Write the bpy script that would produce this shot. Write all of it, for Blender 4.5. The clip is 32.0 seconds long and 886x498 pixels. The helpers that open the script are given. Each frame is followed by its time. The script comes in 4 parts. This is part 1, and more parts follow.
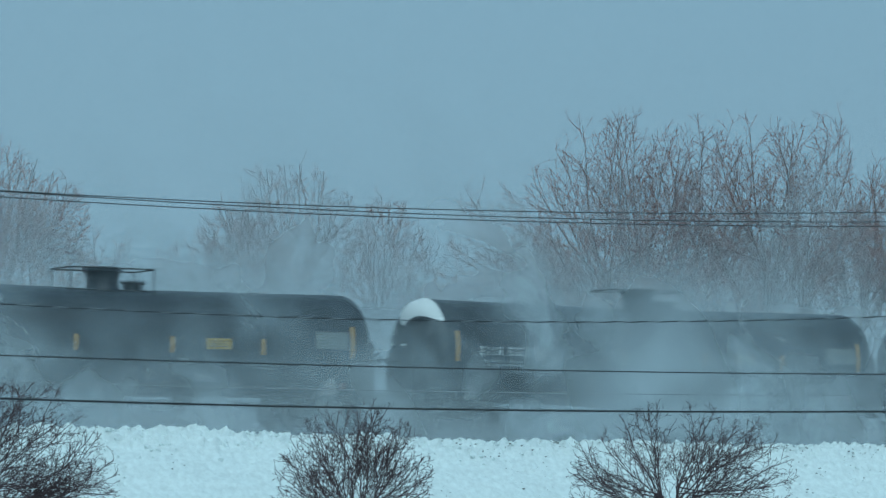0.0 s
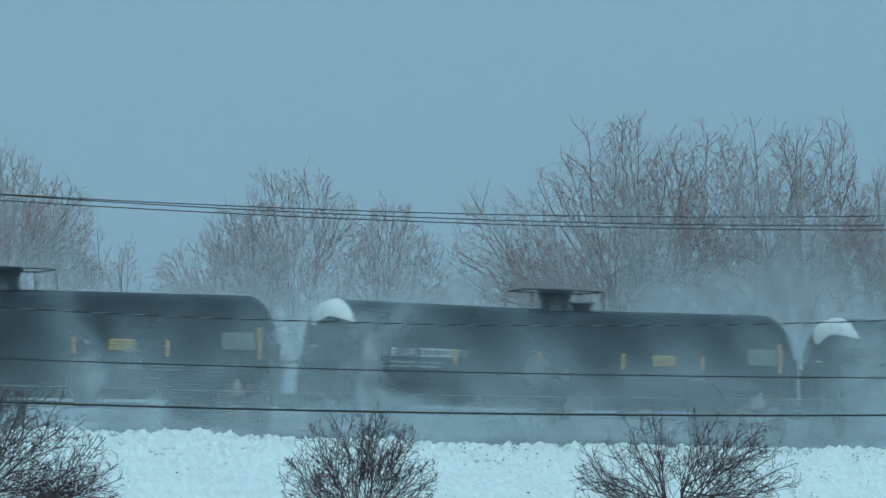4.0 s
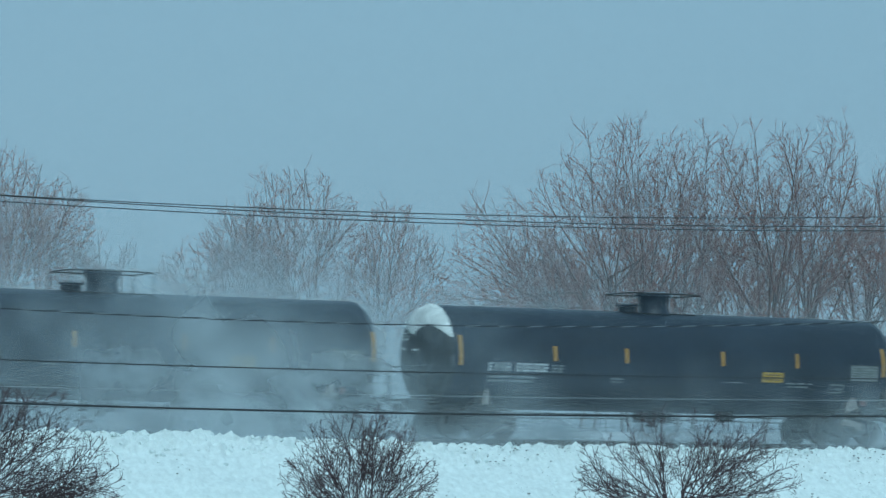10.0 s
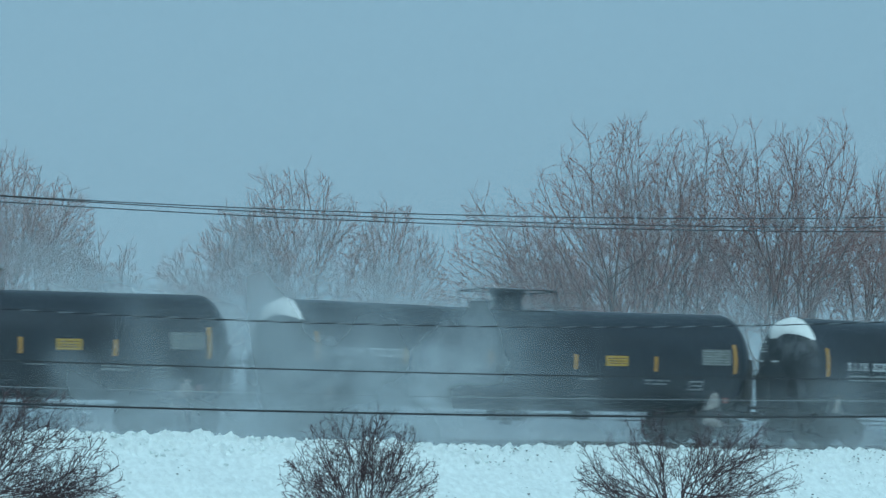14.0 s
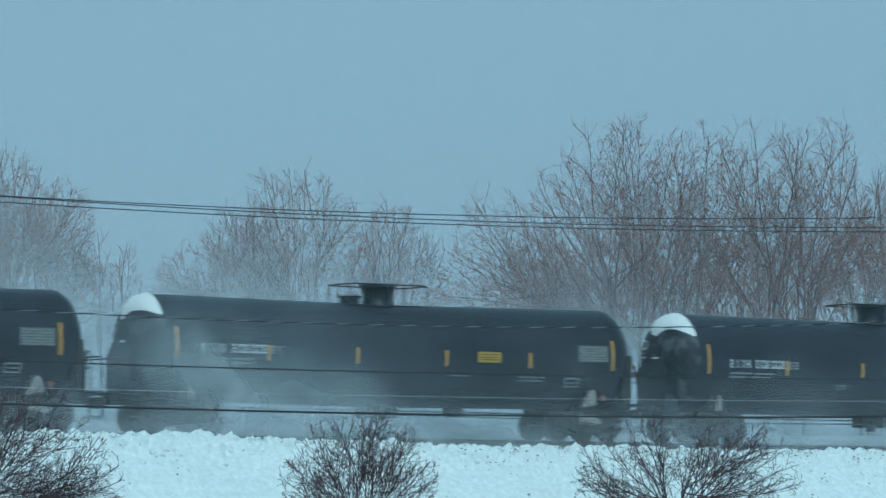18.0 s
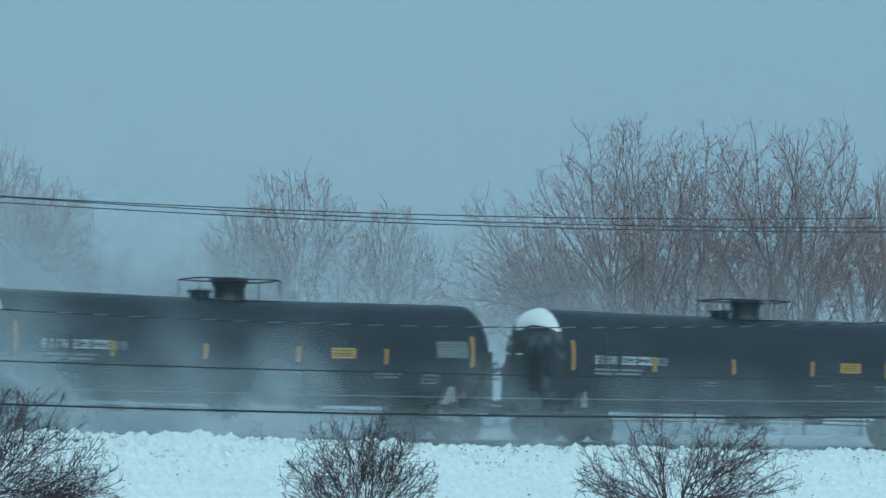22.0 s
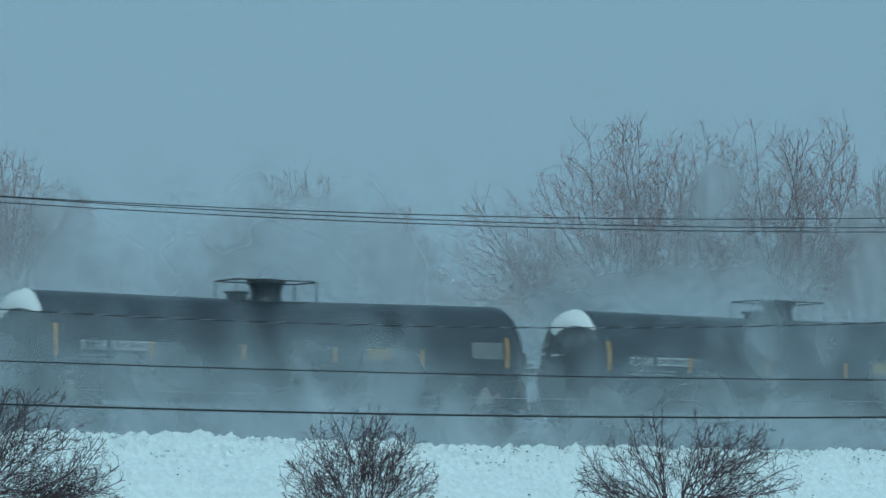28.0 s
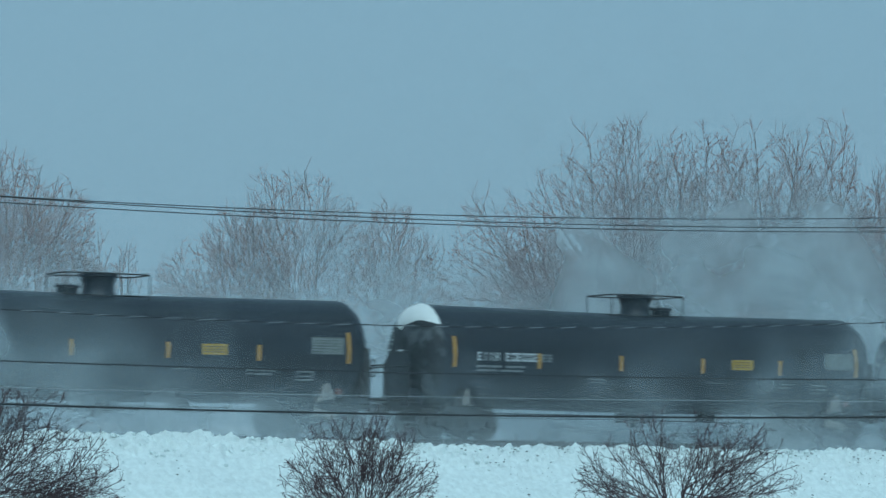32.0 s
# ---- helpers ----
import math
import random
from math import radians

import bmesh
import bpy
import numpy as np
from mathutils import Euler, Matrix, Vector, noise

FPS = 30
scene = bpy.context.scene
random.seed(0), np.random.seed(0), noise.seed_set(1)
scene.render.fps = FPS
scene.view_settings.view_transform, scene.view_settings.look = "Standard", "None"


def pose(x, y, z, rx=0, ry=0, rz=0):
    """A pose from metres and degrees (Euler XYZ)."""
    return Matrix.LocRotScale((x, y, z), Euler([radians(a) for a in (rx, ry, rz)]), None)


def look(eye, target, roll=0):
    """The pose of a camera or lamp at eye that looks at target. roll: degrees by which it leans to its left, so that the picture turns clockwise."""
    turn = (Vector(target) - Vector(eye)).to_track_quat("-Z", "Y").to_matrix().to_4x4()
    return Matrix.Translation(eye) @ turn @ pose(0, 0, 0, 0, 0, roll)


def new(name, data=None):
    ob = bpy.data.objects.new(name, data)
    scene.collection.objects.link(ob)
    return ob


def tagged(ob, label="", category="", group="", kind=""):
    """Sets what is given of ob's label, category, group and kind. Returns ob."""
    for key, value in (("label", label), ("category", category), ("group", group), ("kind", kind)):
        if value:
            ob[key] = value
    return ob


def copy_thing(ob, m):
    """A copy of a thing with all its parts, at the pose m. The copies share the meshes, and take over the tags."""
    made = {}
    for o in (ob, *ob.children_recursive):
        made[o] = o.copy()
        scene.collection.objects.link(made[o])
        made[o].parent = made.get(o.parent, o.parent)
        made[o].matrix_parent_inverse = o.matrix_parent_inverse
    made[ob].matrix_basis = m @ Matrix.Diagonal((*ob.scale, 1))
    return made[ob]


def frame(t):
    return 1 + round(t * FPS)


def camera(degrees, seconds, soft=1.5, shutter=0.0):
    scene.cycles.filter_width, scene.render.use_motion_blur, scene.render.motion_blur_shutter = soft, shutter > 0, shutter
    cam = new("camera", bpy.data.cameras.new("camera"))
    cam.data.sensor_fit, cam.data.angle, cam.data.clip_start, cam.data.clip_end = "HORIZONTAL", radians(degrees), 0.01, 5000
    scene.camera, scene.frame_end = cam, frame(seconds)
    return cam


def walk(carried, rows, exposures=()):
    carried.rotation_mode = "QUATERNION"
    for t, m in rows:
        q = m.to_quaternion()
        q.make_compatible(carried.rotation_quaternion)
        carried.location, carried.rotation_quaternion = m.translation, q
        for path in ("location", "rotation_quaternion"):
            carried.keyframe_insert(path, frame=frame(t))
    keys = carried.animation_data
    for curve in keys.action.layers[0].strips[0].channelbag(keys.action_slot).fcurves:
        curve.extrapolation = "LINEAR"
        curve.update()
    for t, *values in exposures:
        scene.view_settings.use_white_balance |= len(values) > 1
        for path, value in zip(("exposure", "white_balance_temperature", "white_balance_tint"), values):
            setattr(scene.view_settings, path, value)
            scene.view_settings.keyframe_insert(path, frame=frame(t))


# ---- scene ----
# The rails run along x at y = 0; the road lies towards -y. Rail top is at z = ZR.
ZR = 2.95
SECONDS = 32.0
EYE = Vector((-49.42, -90.84, 1.63))
TURN, TILT, LEAN = 28.55, 3.896, 0.585          # degrees: from +y towards +x, upwards, clockwise

cam = camera(14.74, SECONDS, soft=1.45, shutter=0.2)


def aim(da, db):
    """The camera's pose, turned by da to its left and db upwards, in thousandths of a radian."""
    a, b = radians(TURN) - da / 1000, radians(TILT) + db / 1000
    way = Vector((math.sin(a) * math.cos(b), math.cos(a) * math.cos(b), math.sin(b)))
    return look(EYE, EYE + way * 50, LEAN)


# a tripod that settles in the first seconds
DRIFT = ((0, -1.48, -1.32), (0.5, -1.0, -1.0), (1, -0.80, -0.80), (2, -0.50, -0.55), (3.5, -0.25, -0.28),
         (5.5, -0.07, -0.2), (7, 0, 0), (9, 0, 0), (12.5, 0, 0.12), (16.5, 0, 0.21), (23, 0, 0.33), (24.5, 0, 0.21),
         (27.5, 0.06, 0.36), (30, 0, 0.21), (32, 0, 0.33))
walk(cam, [(t, aim(da, db)) for t, da, db in DRIFT], exposures=[(0, -0.12), (3.5, -0.12), (6, -0.02), (9, 0.02), (20, 0.0), (23, -0.05), (25, -0.12), (28, -0.2), (32, -0.1)])
scene.cycles.transparent_max_bounces = 32

# ---- world and light: an overcast winter day ----
world = bpy.data.worlds.new("winter_sky")
scene.world = world
world.use_nodes = True
wn, wl = world.node_tree.nodes, world.node_tree.links
sky = wn.new("ShaderNodeTexSky")
sky.sky_type, sky.sun_disc = "NISHITA", False
sky.sun_elevation, sky.sun_rotation = radians(38), radians(200)
sky.air_density, sky.dust_density, sky.ozone_density = 1.5, 2.0, 3.0
dim = wn.new("ShaderNodeMix")
dim.data_type = "RGBA"
dim.inputs["Factor"].default_value = 0.93
wl.new(sky.outputs["Color"], dim.inputs["A"])
dim.inputs["B"].default_value = (2.13, 4.08, 5.50, 1)      # low cloud over the whole sky
wl.new(dim.outputs["Result"], wn["Background"].inputs["Color"])
wn["Background"].inputs["Strength"].default_value = 0.1

sun_data = bpy.data.lights.new("sun", "SUN")
sun_data.energy, sun_data.angle, sun_data.color = 1.46, radians(50), (0.66, 0.94, 1.0)
sun = new("sun", sun_data)
sun.matrix_world = look((-20, -60, 80), (0, 0, 0))


# ---- materials ----
def material(name, colour, rough=0.6, metal=0.0, vary=0.25, scale=3.0, fine=40.0, bump=0.15, stretch=(1, 1, 1), stain=None, stain_at=0.6, spec=0.4):
    """A surface with stains at one scale and grain at another."""
    m = bpy.data.materials.new(name)
    m.use_nodes = True
    n, l = m.node_tree.nodes, m.node_tree.links
    p = n["Principled BSDF"]
    p.inputs["Metallic"].default_value = metal
    p.inputs["Specular IOR Level"].default_value = spec
    co = n.new("ShaderNodeTexCoord")
    mp = n.new("ShaderNodeMapping")
    mp.inputs["Scale"].default_value = stretch
    l.new(co.outputs["Object"], mp.inputs["Vector"])
    big, small = n.new("ShaderNodeTexNoise"), n.new("ShaderNodeTexNoise")
    info = n.new("ShaderNodeObjectInfo")
    for tex, s in ((big, scale), (small, fine)):
        tex.noise_dimensions = "4D"
        tex.inputs["Scale"].default_value = s
        tex.inputs["Detail"].default_value = 5
        l.new(mp.outputs["Vector"], tex.inputs["Vector"])
    times = n.new("ShaderNodeMath")
    times.operation, times.inputs[1].default_value = "MULTIPLY", 37.0
    l.new(info.outputs["Random"], times.inputs[0])
    l.new(times.outputs[0], big.inputs["W"])
    ramp = n.new("ShaderNodeValToRGB")
    c = Vector(colour)
    ramp.color_ramp.elements[0].position, ramp.color_ramp.elements[1].position = 0.3, 0.7
    ramp.color_ramp.elements[0].color = (*(c * (1 - vary)), 1)
    ramp.color_ramp.elements[1].color = (*(c * (1 + vary)), 1)
    l.new(big.outputs["Fac"], ramp.inputs["Fac"])
    mix = n.new("ShaderNodeMix")
    mix.data_type, mix.blend_type = "RGBA", "OVERLAY"
    mix.inputs["Factor"].default_value = 0.35
    l.new(ramp.outputs["Color"], mix.inputs["A"])
    l.new(small.outputs["Fac"], mix.inputs["B"])
    out = mix.outputs["Result"]
    if stain:
        edge = n.new("ShaderNodeMapRange")
        edge.inputs["From Min"].default_value, edge.inputs["From Max"].default_value = stain_at, stain_at + 0.12
        l.new(small.outputs["Fac"], edge.inputs["Value"])
        st = n.new("ShaderNodeMix")
        st.data_type = "RGBA"
        l.new(edge.outputs["Result"], st.inputs["Factor"])
        l.new(out, st.inputs["A"])
        st.inputs["B"].default_value = (*stain, 1)
        out = st.outputs["Result"]
    l.new(out, p.inputs["Base Color"])
    rr = n.new("ShaderNodeMapRange")
    rr.inputs["To Min"].default_value, rr.inputs["To Max"].default_value = max(rough - 0.12, 0.02), min(rough + 0.12, 1)
    l.new(small.outputs["Fac"], rr.inputs["Value"])
    l.new(rr.outputs["Result"], p.inputs["Roughness"])
    if bump:
        b = n.new("ShaderNodeBump")
        b.inputs["Strength"].default_value, b.inputs["Distance"].default_value = bump, 0.02
        l.new(small.outputs["Fac"], b.inputs["Height"])
        l.new(b.outputs["Normal"], p.inputs["Normal"])
    return m


M_TANK = material("black_tank_paint", (0.0135, 0.0205, 0.0285), 0.42, vary=0.3, scale=0.7, fine=5, bump=0.03, stretch=(0.5, 1, 1.6))
M_TANK2 = material("blue_black_tank_paint", (0.014, 0.025, 0.040), 0.38, vary=0.25, scale=0.6, fine=5, bump=0.03, stretch=(0.5, 1, 1.6))
M_FROST = material("frosted_tank_paint", (0.018, 0.024, 0.030), 0.6, vary=0.3, scale=0.8, fine=2.6, bump=0.05, stretch=(1, 1, 0.7), stain=(0.085, 0.095, 0.10), stain_at=0.50)
M_FRAME = material("grimy_black_steel", (0.022, 0.022, 0.022), 0.65, vary=0.4, scale=2, fine=12, stain=(0.25, 0.28, 0.3), stain_at=0.62)
M_WHEEL = material("worn_wheel_steel", (0.05, 0.045, 0.042), 0.55, 0.3, vary=0.3, scale=4, fine=18)
M_YELLOW = material("yellow_reflective_tape", (0.44, 0.22, 0.05), 0.45, vary=0.15, scale=6, fine=30, bump=0.02)
M_SIGN = material("yellow_sign_paint", (0.46, 0.265, 0.042), 0.5, vary=0.1, scale=5, fine=30, bump=0.02)
M_WHITE = material("white_stencil_paint", (0.48, 0.50, 0.50), 0.55, vary=0.2, scale=5, fine=20, bump=0.02)
M_GREY = material("grey_stencil_paint", (0.20, 0.22, 0.22), 0.55, vary=0.2, scale=6, fine=25, bump=0.02)
M_DARKINK = material("dark_stencil_paint", (0.09, 0.06, 0.025), 0.6, vary=0.1, bump=0)
M_RED = material("faded_red_paint", (0.18, 0.07, 0.06), 0.6, vary=0.2, scale=6)
M_SPRAY = material("pale_spray_paint", (0.32, 0.36, 0.37), 0.6, vary=0.35, scale=3, fine=14, bump=0.0)
M_SNOWCAP = material("packed_snow", (0.80, 0.80, 0.78), 0.85, vary=0.05, scale=6, fine=25, bump=0.35, spec=0.2)
M_CRUST = material("wind_packed_rime", (0.70, 0.71, 0.69), 0.85, vary=0.22, scale=3, fine=16, bump=0.3, spec=0.2)
M_RIME = material("frozen_slush", (0.27, 0.25, 0.235), 0.8, vary=0.2, scale=6, fine=30, bump=0.4, spec=0.2)
M_SNOW = material("ploughed_snow", (0.78, 0.83, 0.82), 0.9, vary=0.10, scale=6.5, fine=24, bump=0.8, stain=(0.30, 0.33, 0.33), stain_at=0.665, spec=0.15)
M_FIELD = material("wind_blown_snow", (0.84, 0.87, 0.88), 0.9, vary=0.04, scale=0.2, fine=3, bump=0.3, spec=0.15)
M_CLOD = material("dirty_snow_clod", (0.15, 0.155, 0.15), 0.9, vary=0.3, scale=8, fine=30)
M_RAIL = material("rail_steel", (0.10, 0.085, 0.07), 0.5, 0.6, vary=0.3, scale=3, fine=20)
M_TIE = material("weathered_tie_wood", (0.10, 0.08, 0.065), 0.85, vary=0.3, scale=3, fine=20, stretch=(3, 1, 3))
M_CABLE = material("black_cable_sheath", (0.016, 0.017, 0.02), 0.5, vary=0.2, bump=0)
M_STRAND = material("galvanised_strand", (0.23, 0.25, 0.26), 0.5, 0.2, vary=0.2, bump=0)
M_BARK = material("grey_brown_bark", (0.125, 0.074, 0.064), 0.9, vary=0.3, scale=1.2, fine=14, bump=0.3)
M_TWIG = material("red_brown_twigs", (0.235, 0.102, 0.084), 0.85, vary=0.35, scale=0.5, fine=9, bump=0.1)
M_SCRUB = material("reddish_scrub_twigs", (0.27, 0.108, 0.082), 0.85, vary=0.35, scale=0.5, fine=9, bump=0.1)
M_BUSH = material("dark_shrub_twigs", (0.082, 0.050, 0.054), 0.85, vary=0.35, scale=2, fine=20, bump=0.1)


def mist_material(name, colour, thick, scale, low, high):
    """Blown snow: scattered white grains, thinning to nothing by the sheet's own fade and by noise."""
    m = bpy.data.materials.new(name)
    m.use_nodes = True
    n, l = m.node_tree.nodes, m.node_tree.links
    n.remove(n["Principled BSDF"])
    co = n.new("ShaderNodeTexCoord")
    info = n.new("ShaderNodeObjectInfo")
    fade = n.new("ShaderNodeAttribute")
    fade.attribute_name = "fade"
    mp = n.new("ShaderNodeMapping")
    mp.inputs["Scale"].default_value = (0.75, 1, 1)
    mp.inputs["Rotation"].default_value = (0, radians(-24), 0)
    l.new(co.outputs["Object"], mp.inputs["Vector"])
    w = n.new("ShaderNodeMath")
    w.operation, w.inputs[1].default_value = "MULTIPLY", 91.0
    l.new(info.outputs["Random"], w.inputs[0])
    tex = n.new("ShaderNodeTexNoise")
    tex.noise_dimensions = "4D"
    tex.inputs["Scale"].default_value, tex.inputs["Detail"].default_value = scale, 4
    tex.inputs["Roughness"].default_value, tex.inputs["Distortion"].default_value = 0.52, 0.7
    l.new(mp.outputs["Vector"], tex.inputs["Vector"])
    l.new(w.outputs[0], tex.inputs["W"])
    cut = n.new("ShaderNodeMapRange")
    cut.interpolation_type = "SMOOTHSTEP"
    cut.inputs["From Min"].default_value, cut.inputs["From Max"].default_value = low, high
    l.new(tex.outputs["Fac"], cut.inputs["Value"])
    a = n.new("ShaderNodeMath")
    a.operation = "MULTIPLY"
    l.new(cut.outputs["Result"], a.inputs[0])
    l.new(fade.outputs["Fac"], a.inputs[1])
    b = n.new("ShaderNodeMath")
    b.operation, b.inputs[1].default_value, b.use_clamp = "MULTIPLY", thick, True
    l.new(a.outputs[0], b.inputs[0])
    dif, tra, clear = n.new("ShaderNodeBsdfDiffuse"), n.new("ShaderNodeBsdfTranslucent"), n.new("ShaderNodeBsdfTransparent")
    for s in (dif, tra):
        s.inputs["Color"].default_value = (*colour, 1)
    half, mix = n.new("ShaderNodeMixShader"), n.new("ShaderNodeMixShader")
    half.inputs[0].default_value = 0.5
    l.new(dif.outputs[0], half.inputs[1])
    l.new(tra.outputs[0], half.inputs[2])
    l.new(b.outputs[0], mix.inputs[0])
    l.new(clear.outputs[0], mix.inputs[1])
    l.new(half.outputs[0], mix.inputs[2])
    l.new(mix.outputs[0], n["Material Output"].inputs["Surface"])
    return m


MIST = (0.63, 0.695, 0.72)
M_MIST = mist_material("blown_snow", MIST, 1.7, 0.42, 0.30, 0.70)
# greyer than MIST: shade between train and bank is put into this colour
M_LOW = mist_material("shaded_wheel_spray_snow", (0.50, 0.55, 0.57), 1.5, 0.42, 0.20, 0.62)
M_HAZE = mist_material("thin_snow_haze", MIST, 1.6, 0.16, 0.32, 0.70)
M_AIR = mist_material("falling_snow_air", MIST, 1.0, 0.015, 0.15, 0.6)


# ---- mesh helpers ----
class Mesh:
    """Collects boxes, rods and skins as plain vertices and faces."""

    def __init__(self):
        self.v, self.f = [], []

    def add(self, verts, faces):
        k = len(self.v)
        self.v += [tuple(p) for p in verts]
        self.f += [tuple(i + k for i in q) for q in faces]
        return self

    def box(self, x0, x1, y0, y1, z0, z1, c=0.012):
        """A box with chamfered edges."""
        c = min(c, (x1 - x0) / 3, (y1 - y0) / 3, (z1 - z0) / 3)
        lo, hi = (x0, y0, z0), (x1, y1, z1)
        bm = bmesh.new()
        pts = []
        for i in range(8):
            s = [(i >> k) & 1 for k in range(3)]
            corner = [hi[k] - c if s[k] else lo[k] + c for k in range(3)]
            for k in range(3):
                p = list(corner)
                p[k] = hi[k] if s[k] else lo[k]
                pts.append(bm.verts.new(p))
        bmesh.ops.convex_hull(bm, input=pts)
        bm.verts.index_update()
        self.add([v.co[:] for v in bm.verts], [[v.index for v in f.verts] for f in bm.faces])
        bm.free()
        return self

    def rod(self, a, b, ra, rb=None, n=8, caps=True):
        a, b = Vector(a), Vector(b)
        rb = ra if rb is None else rb
        d = (b - a).normalized()
        u = d.orthogonal().normalized()
        w = d.cross(u)
        ring = [(math.cos(2 * math.pi * i / n), math.sin(2 * math.pi * i / n)) for i in range(n)]
        vs = [a + (u * c + w * s) * ra for c, s in ring] + [b + (u * c + w * s) * rb for c, s in ring]
        fs = [(i, (i + 1) % n, n + (i + 1) % n, n + i) for i in range(n)]
        if caps:
            fs += [tuple(range(n))[::-1], tuple(range(n, 2 * n))]
        return self.add(vs, fs)

    def tube(self, pts, r, n=6):
        """A bent rod through the points."""
        pts = [Vector(p) for p in pts]
        vs, fs = [], []
        for i, p in enumerate(pts):
            d = (pts[min(i + 1, len(pts) - 1)] - pts[max(i - 1, 0)]).normalized()
            u = d.cross(Vector((0.31, 0.17, 0.93))).normalized()
            w = d.cross(u)
            vs += [p + (u * math.cos(2 * math.pi * j / n) + w * math.sin(2 * math.pi * j / n)) * r for j in range(n)]
            if i:
                k = (i - 1) * n
                fs += [(k + j, k + (j + 1) % n, k + n + (j + 1) % n, k + n + j) for j in range(n)]
        fs += [tuple(range(n))[::-1], tuple(range(len(vs) - n, len(vs)))]
        return self.add(vs, fs)

    def lathe(self, profile, at, axis="z", n=24):
        """Turns (radius, height) pairs round an axis through at."""
        vs, fs = [], []
        for r, h in profile:
            for j in range(n):
                c, s = r * math.cos(2 * math.pi * j / n), r * math.sin(2 * math.pi * j / n)
                p = {"z": (c, s, h), "y": (c, h, s), "x": (h, c, s)}[axis]
                vs.append(Vector(p) + Vector(at))
        for i in range(len(profile) - 1):
            fs += [(i * n + j, i * n + (j + 1) % n, (i + 1) * n + (j + 1) % n, (i + 1) * n + j) for j in range(n)]
        fs += [tuple(range(n))[::-1], tuple(range(len(vs) - n, len(vs)))]
        return self.add(vs, fs)

    def data(self, name, mat, smooth=False):
        me = bpy.data.meshes.new(name)
        me.from_pydata(self.v, [], self.f)
        me.materials.append(mat)
        if smooth:
            me.polygons.foreach_set("use_smooth", [True] * len(me.polygons))
            me.set_sharp_from_angle(angle=radians(38))
        me.update()
        return me


def part(name, mesh, mat, parent, label="", smooth=False):
    data = mesh if isinstance(mesh, bpy.types.Mesh) else mesh.data(name, mat, smooth)
    ob = new(name, data)
    ob.parent = parent
    return tagged(ob, label)


def structure(name, mesh, mat, label, smooth=False, category=""):
    return tagged(new(name, mesh.data(name, mat, smooth)), label, category, kind="structure")


# ---- ground, embankment and ploughed bank ----
CREST = ((-400, 2.75), (-22, 2.78), (-17.4, 2.77), (-14.7, 2.80), (-13.2, 2.74), (-10.5, 2.70), (-6.5, 2.63), (-4, 2.63), (3.5, 2.65), (400, 2.66))


def between(x, rows):
    for (xa, za), (xb, zb) in zip(rows, rows[1:]):
        if x <= xb:
            return za + (zb - za) * (x - xa) / (xb - xa)
    return rows[-1][1]


def ground_height(y):
    return between(y, ((-400, 0), (-40, 0), (-17.5, 0.35), (-12.5, 2.2), (-4.2, 2.4), (-3.0, 2.72), (3.0, 2.72), (5.5, 2.6), (8, 3.3), (11, 3.45), (16, 2.9), (60, 3.0), (1600, 3.5)))


def build_ground():
    xs = [-1800, -900, -400, -200] + [-100 + 4 * i for i in range(51)] + [200, 400, 900, 1800]
    ys = [-600, -300, -150, -100, -60, -40, -30, -24, -19, -17.5, -16, -14.5, -13.2, -12.5, -10, -7, -4.2, -3.6, -3, -1.5, 0, 1.5, 3, 4.2, 5.5, 6.5, 7.2, 8, 8.8, 9.8, 11, 13, 16, 25, 40, 60, 90, 140, 250, 500, 1600]
    vs, fs = [], []
    for y in ys:
        for x in xs:
            vs.append((x, y, ground_height(y) + (0.10 * noise.noise((x * 0.13, y * 0.2, 3.1)) if abs(y) > 4 else 0.02 * noise.noise((x, y, 0)))))
    w = len(xs)
    for j in range(len(ys) - 1):
        fs += [(j * w + i, j * w + i + 1, (j + 1) * w + i + 1, (j + 1) * w + i) for i in range(w - 1)]
    structure("ground", Mesh().add(vs, fs), M_FIELD, "snow-covered ground with a low railway embankment", True)


def build_bank():
    """The windrow that the plough left along the foot of the embankment: lumpy, with a ragged crest."""
    profile = ((-19.5, -0.35), (-18.2, 0.25), (-17.2, 0.60), (-16.3, 1.2), (-15.6, 1.72), (-15.0, 2.18), (-14.55, 2.5), (-14.25, 2.66), (-14.0, 2.72), (-13.75, 2.62), (-13.4, 2.42), (-12.8, 2.2), (-12.0, 2.05))
    fine = []
    for (ya, za), (yb, zb) in zip(profile, profile[1:]):
        k = max(1, int(math.hypot(yb - ya, zb - za) / 0.085))
        fine += [(ya + (yb - ya) * i / k, za + (zb - za) * i / k) for i in range(k)]
    fine.append(profile[-1])
    xs = [-60 + 2 * i for i in range(18)] + [-24 + 0.075 * i for i in range(454)] + [10.1 + 2 * i for i in range(26)]
    vs, fs = [], []
    for x in xs:
        lift = between(x, CREST) - 2.72
        for y, z in fine:
            top = max(0.0, min(1.0, (z - 0.6) / 2.0))
            p = Vector((x, y * 1.3, z))
            crest = max(0.0, min(1.0, (z - 2.2) / 0.4))
            lump = 0.09 * noise.noise(p * 0.55) + 0.05 * noise.noise(p * 1.5) + (0.07 + 0.13 * crest) * abs(noise.noise(p * 2.9)) + (0.05 + 0.06 * crest) * noise.noise(p * 7.5) + 0.035 * noise.noise(p * 15)
            vs.append((x, y - 0.8 * lump, z + lift * top + (lump - 0.065) * (0.35 + 0.65 * top)))
    w = len(fine)
    for i in range(len(xs) - 1):
        fs += [(i * w + j, (i + 1) * w + j, (i + 1) * w + j + 1, i * w + j + 1) for j in range(w - 1)]
    structure("snow_bank", Mesh().add(vs, fs), M_SNOW, "ploughed snow bank with a lumpy crest and specks of dirt", True)


